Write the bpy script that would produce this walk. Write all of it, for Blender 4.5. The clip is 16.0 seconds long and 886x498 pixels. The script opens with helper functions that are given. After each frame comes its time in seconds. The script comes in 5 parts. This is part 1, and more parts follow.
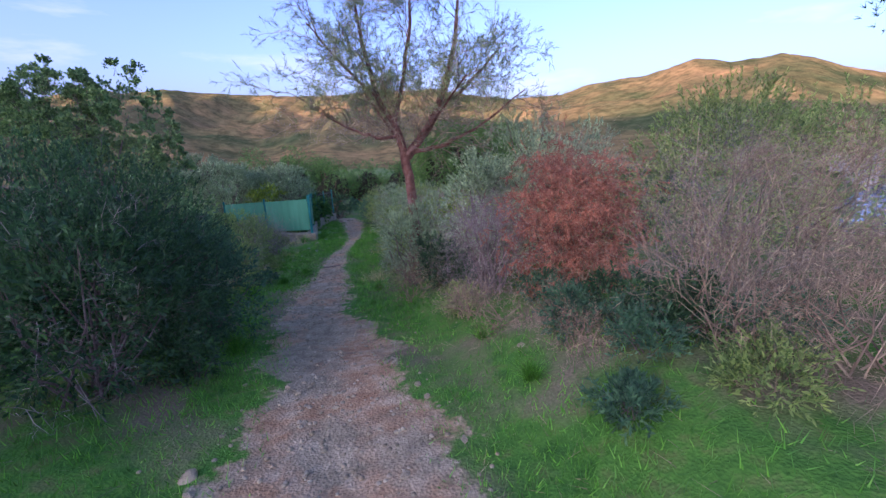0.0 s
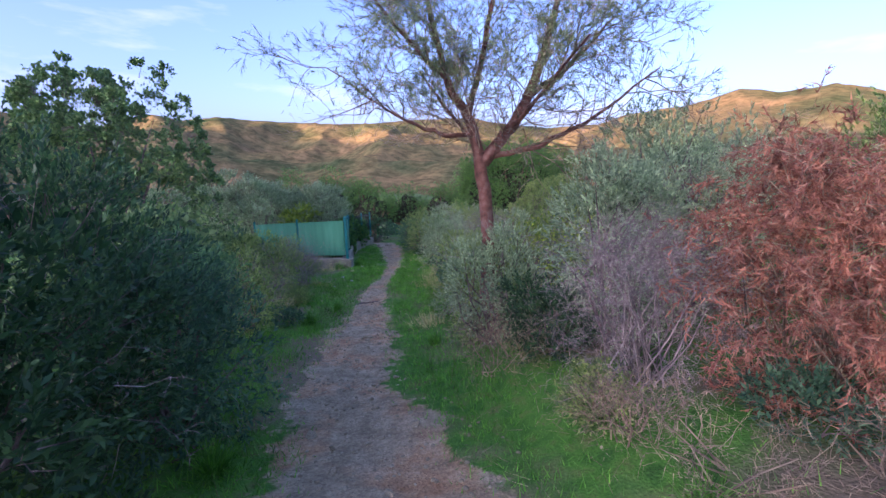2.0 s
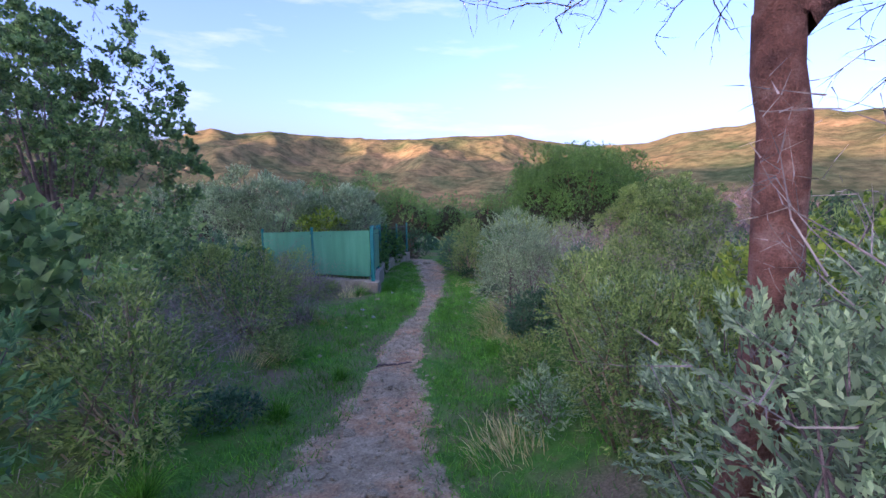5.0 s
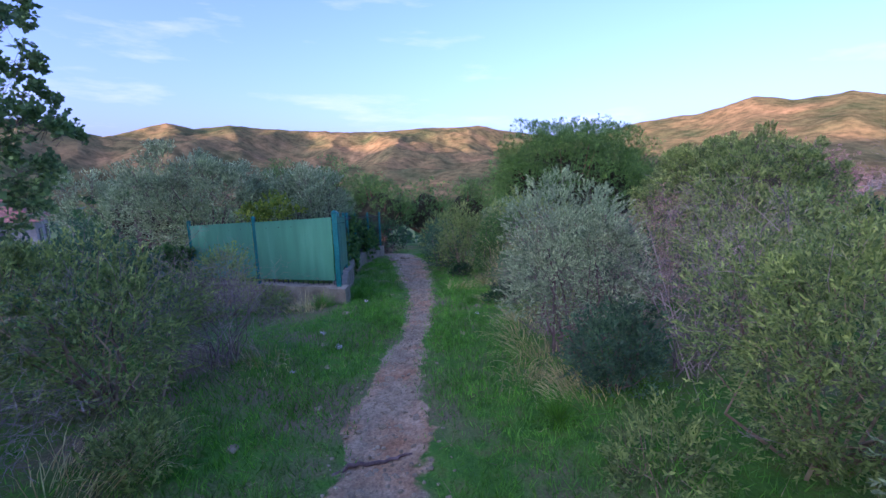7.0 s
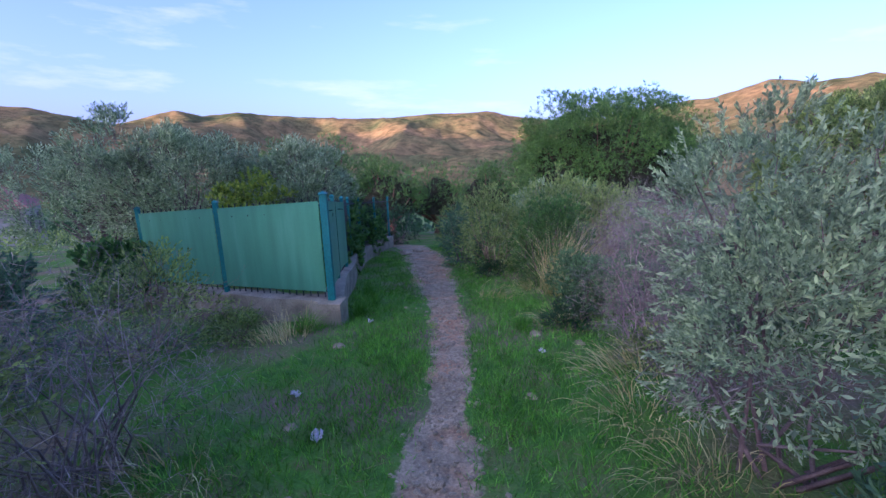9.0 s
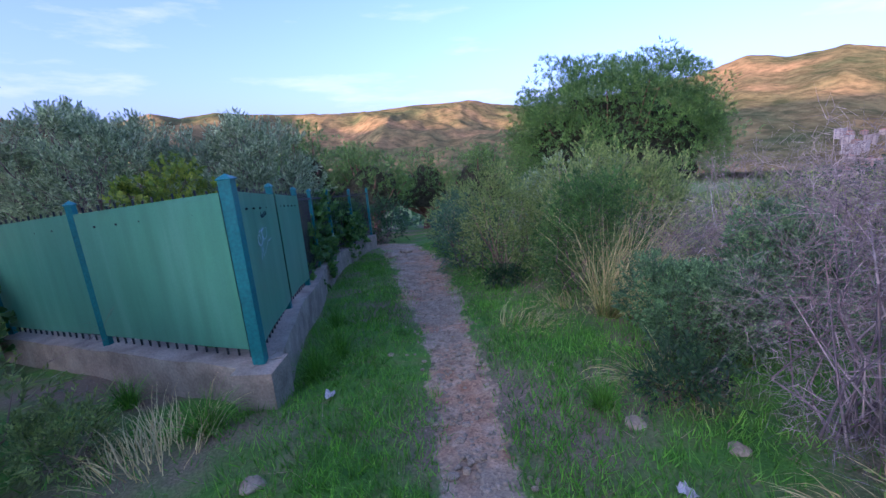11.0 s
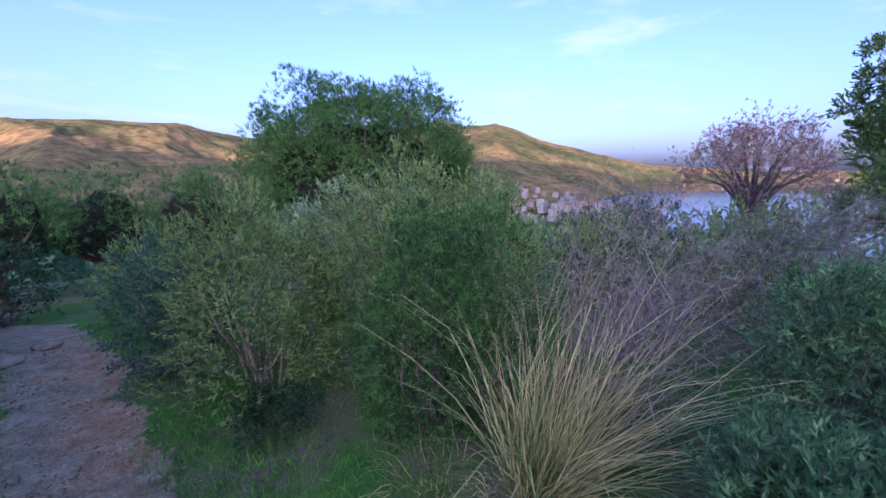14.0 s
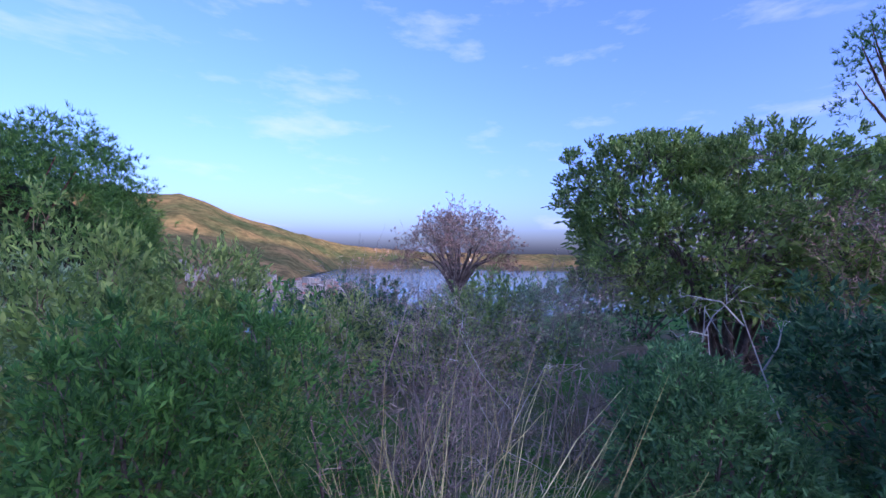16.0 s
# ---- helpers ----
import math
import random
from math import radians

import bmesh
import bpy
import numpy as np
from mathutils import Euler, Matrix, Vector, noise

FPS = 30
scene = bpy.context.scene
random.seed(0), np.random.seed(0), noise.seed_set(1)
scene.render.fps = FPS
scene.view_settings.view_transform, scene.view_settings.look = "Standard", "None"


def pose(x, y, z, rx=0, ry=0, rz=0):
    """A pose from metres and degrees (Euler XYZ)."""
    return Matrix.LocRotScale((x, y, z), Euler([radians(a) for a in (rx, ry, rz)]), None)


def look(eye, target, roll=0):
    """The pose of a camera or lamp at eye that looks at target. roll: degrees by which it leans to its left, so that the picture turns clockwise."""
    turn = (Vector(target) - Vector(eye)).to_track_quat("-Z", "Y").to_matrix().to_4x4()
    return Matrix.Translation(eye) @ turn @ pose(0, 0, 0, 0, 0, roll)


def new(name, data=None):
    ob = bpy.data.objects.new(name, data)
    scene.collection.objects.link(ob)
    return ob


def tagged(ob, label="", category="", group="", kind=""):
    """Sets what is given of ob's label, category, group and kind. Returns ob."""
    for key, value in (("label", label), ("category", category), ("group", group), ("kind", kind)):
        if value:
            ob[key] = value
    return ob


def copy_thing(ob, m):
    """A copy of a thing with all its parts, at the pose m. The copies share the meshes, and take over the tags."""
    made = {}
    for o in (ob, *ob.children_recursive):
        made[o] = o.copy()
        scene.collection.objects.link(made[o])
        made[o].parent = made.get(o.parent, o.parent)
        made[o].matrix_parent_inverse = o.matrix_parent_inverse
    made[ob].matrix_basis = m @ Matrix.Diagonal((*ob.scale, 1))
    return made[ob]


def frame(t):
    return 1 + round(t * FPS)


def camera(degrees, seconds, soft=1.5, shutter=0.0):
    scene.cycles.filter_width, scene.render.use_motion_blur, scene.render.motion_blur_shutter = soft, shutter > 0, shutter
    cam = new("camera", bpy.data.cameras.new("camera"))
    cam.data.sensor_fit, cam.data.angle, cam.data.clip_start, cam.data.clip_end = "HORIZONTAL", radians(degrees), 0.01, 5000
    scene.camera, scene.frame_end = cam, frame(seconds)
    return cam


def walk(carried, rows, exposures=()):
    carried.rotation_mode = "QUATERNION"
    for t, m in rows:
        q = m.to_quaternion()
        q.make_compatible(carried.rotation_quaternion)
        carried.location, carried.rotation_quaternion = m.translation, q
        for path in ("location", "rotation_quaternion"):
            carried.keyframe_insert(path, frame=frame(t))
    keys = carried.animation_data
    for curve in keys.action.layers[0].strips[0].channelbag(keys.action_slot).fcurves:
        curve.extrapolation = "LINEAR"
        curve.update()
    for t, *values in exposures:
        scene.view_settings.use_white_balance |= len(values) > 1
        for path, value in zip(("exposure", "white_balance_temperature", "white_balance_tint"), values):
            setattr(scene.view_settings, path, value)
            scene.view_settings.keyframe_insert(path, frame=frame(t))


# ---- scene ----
cam = camera(93.1, 16.0)
METRES, EYE, TILT, LEAN, TURN = 17.0, 1.5, 0.0, 0.0, -8.5
ROWS = [
    (0.0, 0.0, 0.0, 0.0, -0.63, -15.15, 2.33),
    (0.5, -0.0097, 0.0305, -0.0044, 1.0, -14.39, 3.29),
    (1.0, -0.0207, 0.0605, -0.009, -1.6, -13.79, 2.4),
    (1.5, -0.0287, 0.0897, -0.0141, 3.58, -11.86, 1.93),
    (2.0, -0.038, 0.1193, -0.0189, 4.09, -11.46, 1.55),
    (2.5, -0.0461, 0.1502, -0.0232, 4.78, -12.12, 0.74),
    (3.0, -0.0545, 0.1824, -0.0269, 5.03, -12.88, 0.68),
    (3.5, -0.0648, 0.2158, -0.0306, 5.33, -12.91, -0.05),
    (4.0, -0.0696, 0.2502, -0.0349, 9.82, -8.91, -0.22),
    (6.5, -0.1164, 0.4333, -0.0714, 7.27, -10.22, 2.26),
    (7.0, -0.1284, 0.4683, -0.0754, 5.31, -10.35, 1.47),
    (7.5, -0.1358, 0.5043, -0.079, 5.01, -10.84, 0.95),
    (8.0, -0.1458, 0.5357, -0.0831, 4.46, -12.46, 0.11),
    (8.5, -0.1555, 0.5663, -0.0871, 6.19, -11.95, 0.84),
    (11.0, -0.1827, 0.725, -0.1078, 4.25, -13.35, 4.37),
    (11.5, -0.1858, 0.7539, -0.1111, 4.62, -13.18, 4.04),
    (12.0, -0.1874, 0.7844, -0.1132, -0.29, -12.77, 1.65),
    (12.5, -0.1919, 0.8141, -0.1164, 1.35, -12.88, 0.17),
    (13.0, -0.1961, 0.8436, -0.1185, -2.45, -12.99, -1.21),
    (13.5, -0.1917, 0.8722, -0.1199, -15.38, -10.69, -1.69),
    (14.0, -0.1867, 0.9011, -0.1205, -30.95, -9.91, 0.21),
    (14.5, -0.1735, 0.9245, -0.1195, -62.87, -9.78, -0.55),
    (15.0, -0.1659, 0.9425, -0.1204, -71.53, -2.29, -1.88),
    (15.5, -0.165, 0.955, -0.1201, -72.23, -0.35, -0.37),
    (16.0, -0.1641, 0.9597, -0.1209, -70.03, 0.87, -0.85),
]
walk(cam, [(t, pose(0, 0, EYE, TILT, LEAN, TURN) @ pose(METRES * x, METRES * y, METRES * z, 90 + pitch, roll, yaw)) for t, x, y, z, yaw, pitch, roll in ROWS],
     exposures=((0.0, 1.35, 5250, 31), (2.0, 1.55, 5300, 30), (3.0, 1.85, 5550, 30), (3.5, 1.85, 5550, 30), (6.5, 1.4, 4950, 36), (12.5, 1.5, 5000, 36), (13.5, 1.3, 4850, 36), (14.5, 1.3, 4850, 36), (15.2, 1.15, 4700, 30), (16.0, 1.1, 4700, 30)))

# ---- world, sun ----
SUN_AZ, SUN_EL = 222.0, 4.4          # compass degrees from +y towards +x
world = bpy.data.worlds.new("world")
scene.world = world
world.use_nodes = True
wn, wl = world.node_tree.nodes, world.node_tree.links
wn.clear()
sky = wn.new("ShaderNodeTexSky")
sky.sky_type, sky.sun_disc = "NISHITA", False
sky.sun_elevation, sky.sun_rotation = radians(SUN_EL + 13), radians(SUN_AZ)
sky.altitude, sky.air_density, sky.dust_density, sky.ozone_density = 60, 1.0, 4.0, 2.6
wtc, wmap, wnoise, wramp = (wn.new(k) for k in ("ShaderNodeTexCoord", "ShaderNodeMapping", "ShaderNodeTexNoise", "ShaderNodeValToRGB"))
wmap.inputs["Scale"].default_value = (1.6, 2.6, 9.0)
wmap.inputs["Rotation"].default_value = (0.0, 0.12, 0.3)
wnoise.inputs["Scale"].default_value, wnoise.inputs["Detail"].default_value, wnoise.inputs["Roughness"].default_value = 1.5, 6, 0.6
wramp.color_ramp.elements[0].position, wramp.color_ramp.elements[1].position = 0.55, 1.0
wmix = wn.new("ShaderNodeMix")
wmix.data_type = "RGBA"
wmix.inputs["B"].default_value = (3.6, 3.3, 3.9, 1)
wbg, wout = wn.new("ShaderNodeBackground"), wn.new("ShaderNodeOutputWorld")
wbg.inputs["Strength"].default_value = 0.15
wl.new(wtc.outputs["Generated"], wmap.inputs["Vector"])
wl.new(wmap.outputs["Vector"], wnoise.inputs["Vector"])
wl.new(wnoise.outputs["Fac"], wramp.inputs["Fac"])
wl.new(wramp.outputs["Color"], wmix.inputs["Factor"])
dusk = wn.new("ShaderNodeMix")           # mauve cast of the evening air
dusk.data_type, dusk.blend_type = "RGBA", "MULTIPLY"
dusk.inputs["Factor"].default_value, dusk.inputs["B"].default_value = 1.0, (1.02, 0.92, 1.1, 1)
wl.new(sky.outputs["Color"], dusk.inputs["A"])
wl.new(dusk.outputs["Result"], wmix.inputs["A"])
wl.new(wmix.outputs["Result"], wbg.inputs["Color"])
wl.new(wbg.outputs["Background"], wout.inputs["Surface"])
sun = new("sun", bpy.data.lights.new("sun", "SUN"))
sun.data.energy, sun.data.angle, sun.data.color = 5.0, radians(0.5), (1.0, 0.62, 0.32)
_a, _e = radians(SUN_AZ), radians(SUN_EL)
SUN_DIR = Vector((math.sin(_a) * math.cos(_e), math.cos(_a) * math.cos(_e), math.sin(_e)))
sun.matrix_world = look(SUN_DIR * 50, (0, 0, 0))


# ---- materials ----
def ramp_of(nt, fac, stops):
    r = nt.nodes.new("ShaderNodeValToRGB")
    while len(r.color_ramp.elements) < len(stops):
        r.color_ramp.elements.new(0.5)
    for el, (p, c) in zip(r.color_ramp.elements, stops):
        el.position, el.color = p, (*c, 1)
    nt.links.new(fac, r.inputs["Fac"])
    return r.outputs["Color"]


def noise_of(nt, scale, detail=4, coords="Object", rough=0.55):
    tc, n = nt.nodes.new("ShaderNodeTexCoord"), nt.nodes.new("ShaderNodeTexNoise")
    n.inputs["Scale"].default_value, n.inputs["Detail"].default_value, n.inputs["Roughness"].default_value = scale, detail, rough
    nt.links.new(tc.outputs[coords], n.inputs["Vector"])
    return n.outputs["Fac"]


def mix_of(nt, fac, a, b, blend="MIX"):
    m = nt.nodes.new("ShaderNodeMix")
    m.data_type, m.blend_type = "RGBA", blend
    for key, v in (("Factor", fac), ("A", a), ("B", b)):
        if isinstance(v, (int, float)):
            m.inputs[key].default_value = v
        elif isinstance(v, tuple):
            m.inputs[key].default_value = (*v, 1)
        else:
            nt.links.new(v, m.inputs[key])
    return m.outputs["Result"]


def blank(name, rough=0.8, metal=0.0, spec=0.3):
    m = bpy.data.materials.new(name)
    m.use_nodes = True
    p = m.node_tree.nodes["Principled BSDF"]
    p.inputs["Roughness"].default_value, p.inputs["Metallic"].default_value, p.inputs["Specular IOR Level"].default_value = rough, metal, spec
    return m, m.node_tree, p


def bump_of(nt, p, h, strength, dist):
    b = nt.nodes.new("ShaderNodeBump")
    b.inputs["Strength"].default_value, b.inputs["Distance"].default_value = strength, dist
    nt.links.new(h, b.inputs["Height"])
    nt.links.new(b.outputs["Normal"], p.inputs["Normal"])


def foliage_mat(name, dark, mid, light, through_light=0.4, rough=0.5):
    m, nt, p = blank(name, rough, spec=0.35)
    geo = nt.nodes.new("ShaderNodeNewGeometry")
    col = ramp_of(nt, geo.outputs["Random Per Island"], [(0.0, dark), (0.5, mid), (1.0, light)])
    patch = ramp_of(nt, noise_of(nt, 1.7, 3), [(0.3, (0.72, 0.76, 0.74)), (0.7, (1.15, 1.12, 1.0))])
    tuft = ramp_of(nt, noise_of(nt, 7.5, 2), [(0.32, (0.68, 0.7, 0.72)), (0.68, (1.4, 1.38, 1.25))])
    patch = mix_of(nt, 1.0, patch, tuft, "MULTIPLY")
    col = mix_of(nt, 1.0, col, patch, "MULTIPLY")
    nt.links.new(col, p.inputs["Base Color"])
    if through_light:
        tr, mx = nt.nodes.new("ShaderNodeBsdfTranslucent"), nt.nodes.new("ShaderNodeMixShader")
        mx.inputs["Fac"].default_value = through_light
        nt.links.new(col, tr.inputs["Color"])
        nt.links.new(p.outputs["BSDF"], mx.inputs[1])
        nt.links.new(tr.outputs["BSDF"], mx.inputs[2])
        nt.links.new(mx.outputs["Shader"], nt.nodes["Material Output"].inputs["Surface"])
    return m


def rough_mat(name, a, b, c, scale, bump=0.5, dist=0.01, rough=0.9, metal=0.0, fine=14, spec=0.25):
    m, nt, p = blank(name, rough, metal, spec)
    n1, n2 = noise_of(nt, scale), noise_of(nt, scale * fine, 3)
    col = ramp_of(nt, n1, [(0.3, a), (0.5, b), (0.72, c)])
    col = mix_of(nt, 0.5, col, ramp_of(nt, n2, [(0.3, (0.55, 0.55, 0.55)), (0.7, (1.35, 1.35, 1.35))]), "MULTIPLY")
    nt.links.new(col, p.inputs["Base Color"])
    bump_of(nt, p, n2, bump, dist)
    return m


# near-black tone: the shade deep inside a pine crown, put into colour
CROWN_SHADE = rough_mat("crown_inner_shade", (0.02, 0.025, 0.012), (0.045, 0.05, 0.025), (0.09, 0.085, 0.045), 9, 1.0, 0.05, 1.0, spec=0.05)
LEAF_DARK = foliage_mat("leaf_dark_green", (0.02298, 0.06426, 0.02508), (0.04192, 0.1095, 0.03665), (0.07819, 0.1675, 0.05312))
LEAF_MYRTLE = foliage_mat("leaf_bright_green", (0.04588, 0.1288, 0.02944), (0.08536, 0.2117, 0.04707), (0.1707, 0.3326, 0.07044))
LEAF_BLUE = foliage_mat("leaf_blue_green", (0.04588, 0.1154, 0.06232), (0.07838, 0.1781, 0.08692), (0.1445, 0.2643, 0.1246))
LEAF_SEA = foliage_mat("leaf_sea_green", (0.07566, 0.168, 0.06667), (0.1358, 0.2766, 0.1066), (0.2425, 0.4189, 0.1599))
LEAF_GREY = foliage_mat("leaf_grey_green", (0.161, 0.2408, 0.1318), (0.2881, 0.4018, 0.215), (0.4685, 0.6016, 0.3306))
LEAF_OLIVE = foliage_mat("leaf_olive_silver", (0.1319, 0.2095, 0.1028), (0.2454, 0.3467, 0.1726), (0.452, 0.5659, 0.3272))
LEAF_YELLOW = foliage_mat("leaf_yellow_green", (0.1009, 0.1922, 0.02525), (0.2163, 0.3208, 0.03791), (0.3899, 0.4817, 0.06316))
LEAF_SCRUB = foliage_mat("leaf_scrub_green", (0.1222, 0.2027, 0.0533), (0.225, 0.3293, 0.08364), (0.3686, 0.4771, 0.1361))
LEAF_OAK = foliage_mat("leaf_oak", (0.08245, 0.1568, 0.0574), (0.1649, 0.28, 0.0902), (0.291, 0.4144, 0.1476), 0.5)
NEEDLE = foliage_mat("pine_needle", (0.04586, 0.1244, 0.02298), (0.09157, 0.2039, 0.03441), (0.1707, 0.3067, 0.05739), 0.15)
NEEDLE_DULL = foliage_mat("pine_needle_dull", (0.1465, 0.2009, 0.07174), (0.2289, 0.2916, 0.1148), (0.3279, 0.365, 0.1436), 0.15)
NEEDLE_RED = foliage_mat("dead_needle_red", (0.2295, 0.088, 0.052), (0.3825, 0.1584, 0.09425), (0.493, 0.264, 0.156), 0.15, 0.8)
NEEDLE_PINK = foliage_mat("dead_needle_brown", (0.27, 0.162, 0.135), (0.405, 0.257, 0.216), (0.513, 0.351, 0.284), 0.15, 0.8)
TWIG_GREY = foliage_mat("dead_twig_grey", (0.1598, 0.135, 0.1202), (0.253, 0.2176, 0.1945), (0.3944, 0.3477, 0.3069), 0.0, 0.9)
TWIG_BROWN = foliage_mat("dead_twig_brown", (0.1611, 0.1183, 0.07424), (0.2736, 0.2107, 0.1375), (0.4473, 0.3682, 0.229), 0.0, 0.9)
TWIG_PALE = foliage_mat("bleached_twig", (0.414, 0.38, 0.345), (0.529, 0.494, 0.46), (0.6, 0.6, 0.575), 0.0, 0.85)
STRAW = foliage_mat("dry_straw", (0.3686, 0.3058, 0.1188), (0.5151, 0.4598, 0.1908), (0.6305, 0.6259, 0.297), 0.2, 0.7)
GRASS = foliage_mat("grass_blade", (0.06117, 0.1851, 0.01739), (0.104, 0.3184, 0.02415), (0.1958, 0.4592, 0.04347), 0.3)
BARK = rough_mat("bark_grey_brown", (0.1, 0.075, 0.06), (0.17, 0.13, 0.105), (0.26, 0.21, 0.18), 9, 0.9, 0.012)
BARK_RED = rough_mat("pine_bark_red", (0.096, 0.0492, 0.03375), (0.208, 0.1025, 0.06375), (0.288, 0.1804, 0.1275), 11, 1.0, 0.02)
CONCRETE = rough_mat("weathered_concrete", (0.1726, 0.1627, 0.1), (0.2742, 0.2624, 0.163), (0.3656, 0.3569, 0.2296), 3.5, 0.7, 0.008)
STONE = rough_mat("path_stone", (0.1805, 0.155, 0.08364), (0.2945, 0.2567, 0.1429), (0.4275, 0.3924, 0.2335), 7, 0.5, 0.004)
RAIL = rough_mat("black_green_iron", (0.012, 0.02, 0.02), (0.018, 0.03, 0.028), (0.04, 0.05, 0.045), 8, 0.2, 0.002, 0.5)
POST_PAINT = rough_mat("green_post_paint", (0.0156, 0.14, 0.119), (0.0195, 0.175, 0.147), (0.026, 0.21, 0.175), 3, 0.15, 0.002, 0.42)
WHITE_INK = rough_mat("white_spray_line", (0.4, 0.55, 0.55), (0.5, 0.65, 0.65), (0.6, 0.72, 0.72), 30, 0.0)
BLACK_INK = rough_mat("black_marker_line", (0.01, 0.03, 0.03), (0.015, 0.04, 0.04), (0.02, 0.05, 0.05), 30, 0.0)
PLASTIC_WHITE = rough_mat("litter_white", (0.35, 0.36, 0.32), (0.45, 0.46, 0.42), (0.58, 0.59, 0.55), 12, 0.3)


def panel_mat():
    m, nt, p = blank("green_sheet_panel", 0.33, spec=0.6)
    tc, mp, n = nt.nodes.new("ShaderNodeTexCoord"), nt.nodes.new("ShaderNodeMapping"), nt.nodes.new("ShaderNodeTexNoise")
    mp.inputs["Scale"].default_value = (5, 5, 0.7)
    n.inputs["Scale"].default_value, n.inputs["Detail"].default_value = 1.2, 5
    nt.links.new(tc.outputs["Object"], mp.inputs["Vector"])
    nt.links.new(mp.outputs["Vector"], n.inputs["Vector"])
    col = ramp_of(nt, n.outputs["Fac"], [(0.3, (0.06, 0.24, 0.125)), (0.55, (0.08, 0.29, 0.155)), (0.75, (0.115, 0.335, 0.195))])
    col = mix_of(nt, 0.35, col, ramp_of(nt, noise_of(nt, 60, 2), [(0.3, (0.8, 0.8, 0.8)), (0.7, (1.1, 1.1, 1.1))]), "MULTIPLY")
    nt.links.new(col, p.inputs["Base Color"])
    bump_of(nt, p, noise_of(nt, 2.0, 2), 0.25, 0.02)
    return m


PANEL = panel_mat()


def ground_mat():
    m, nt, p = blank("trail_ground", 0.95, spec=0.15)
    at = nt.nodes.new("ShaderNodeAttribute")
    at.attribute_name = "gravel"
    grav = at.outputs["Fac"]
    fine, mid, big = noise_of(nt, 55, 4), noise_of(nt, 6, 5), noise_of(nt, 0.9, 4)
    vor = nt.nodes.new("ShaderNodeTexVoronoi")
    vor.inputs["Scale"].default_value = 48
    tc = nt.nodes.new("ShaderNodeTexCoord")
    nt.links.new(tc.outputs["Object"], vor.inputs["Vector"])
    soil = ramp_of(nt, mid, [(0.3, (0.30, 0.175, 0.075)), (0.5, (0.39, 0.27, 0.13)), (0.7, (0.48, 0.39, 0.22))])
    grey = ramp_of(nt, mid, [(0.3, (0.22, 0.19, 0.1)), (0.7, (0.40, 0.35, 0.2))])
    soil = mix_of(nt, ramp_of(nt, noise_of(nt, 1.6, 4), [(0.42, (0, 0, 0)), (0.56, (1, 1, 1))]), soil, grey)
    chips = ramp_of(nt, vor.outputs["Color"], [(0.1, (0.55, 0.55, 0.56)), (0.9, (1.3, 1.3, 1.3))])
    soil = mix_of(nt, 0.55, soil, chips, "MULTIPLY")
    turf = ramp_of(nt, mid, [(0.3, (0.05, 0.14, 0.02)), (0.52, (0.085, 0.215, 0.025)), (0.7, (0.13, 0.165, 0.045))])
    bare = ramp_of(nt, big, [(0.45, (0.0, 0.0, 0.0)), (0.62, (1, 1, 1))])
    turf = mix_of(nt, bare, turf, mix_of(nt, fine, (0.13, 0.11, 0.055), (0.25, 0.21, 0.12)))
    edge = nt.nodes.new("ShaderNodeMath")
    edge.operation = "ADD"
    nt.links.new(grav, edge.inputs[0])
    sub = nt.nodes.new("ShaderNodeMath")
    sub.operation, sub.inputs[1].default_value = "SUBTRACT", 0.5
    nt.links.new(mid, sub.inputs[0])
    nt.links.new(sub.outputs[0], edge.inputs[1])
    frayed = nt.nodes.new("ShaderNodeMath")
    frayed.operation, frayed.inputs[1].default_value = "MULTIPLY_ADD", 0.8
    nt.links.new(noise_of(nt, 2.3, 5, rough=0.7), frayed.inputs[0])
    nt.links.new(edge.outputs[0], frayed.inputs[2])
    mask = ramp_of(nt, frayed.outputs[0], [(0.84, (0, 0, 0)), (0.97, (1, 1, 1))])
    mask = mix_of(nt, 1.0, mask, ramp_of(nt, edge.outputs[0], [(0.12, (0, 0, 0)), (0.4, (1, 1, 1))]), "MULTIPLY")
    col = mix_of(nt, mask, turf, soil)
    col = mix_of(nt, 0.5, col, ramp_of(nt, fine, [(0.3, (0.6, 0.6, 0.6)), (0.7, (1.35, 1.35, 1.35))]), "MULTIPLY")
    nt.links.new(col, p.inputs["Base Color"])
    hm = nt.nodes.new("ShaderNodeMath")
    hm.operation = "ADD"
    nt.links.new(fine, hm.inputs[0])
    nt.links.new(vor.outputs["Distance"], hm.inputs[1])
    bump_of(nt, p, hm.outputs[0], 0.6, 0.015)
    return m


def mountain_mat():
    m, nt, p = blank("wooded_mountain", 1.0, spec=0.0)
    n1, n2 = noise_of(nt, 0.0035, 6), noise_of(nt, 0.03, 5, rough=0.7)
    col = ramp_of(nt, n1, [(0.35, (0.075, 0.1, 0.04)), (0.5, (0.165, 0.145, 0.06)), (0.68, (0.28, 0.195, 0.085))])
    col = mix_of(nt, 0.6, col, ramp_of(nt, n2, [(0.38, (0.3, 0.36, 0.3)), (0.62, (1.5, 1.4, 1.3))]), "MULTIPLY")
    nt.links.new(col, p.inputs["Base Color"])
    bump_of(nt, p, n2, 0.7, 8)
    return m


def water_mat():
    m, nt, p = blank("bay_water", 0.12, spec=0.5)
    p.inputs["Base Color"].default_value = (0.03, 0.1, 0.16, 1)
    bump_of(nt, p, noise_of(nt, 0.12, 5), 0.6, 0.8)
    return m


# ---- mesh tools ----
rng = np.random.default_rng(7)


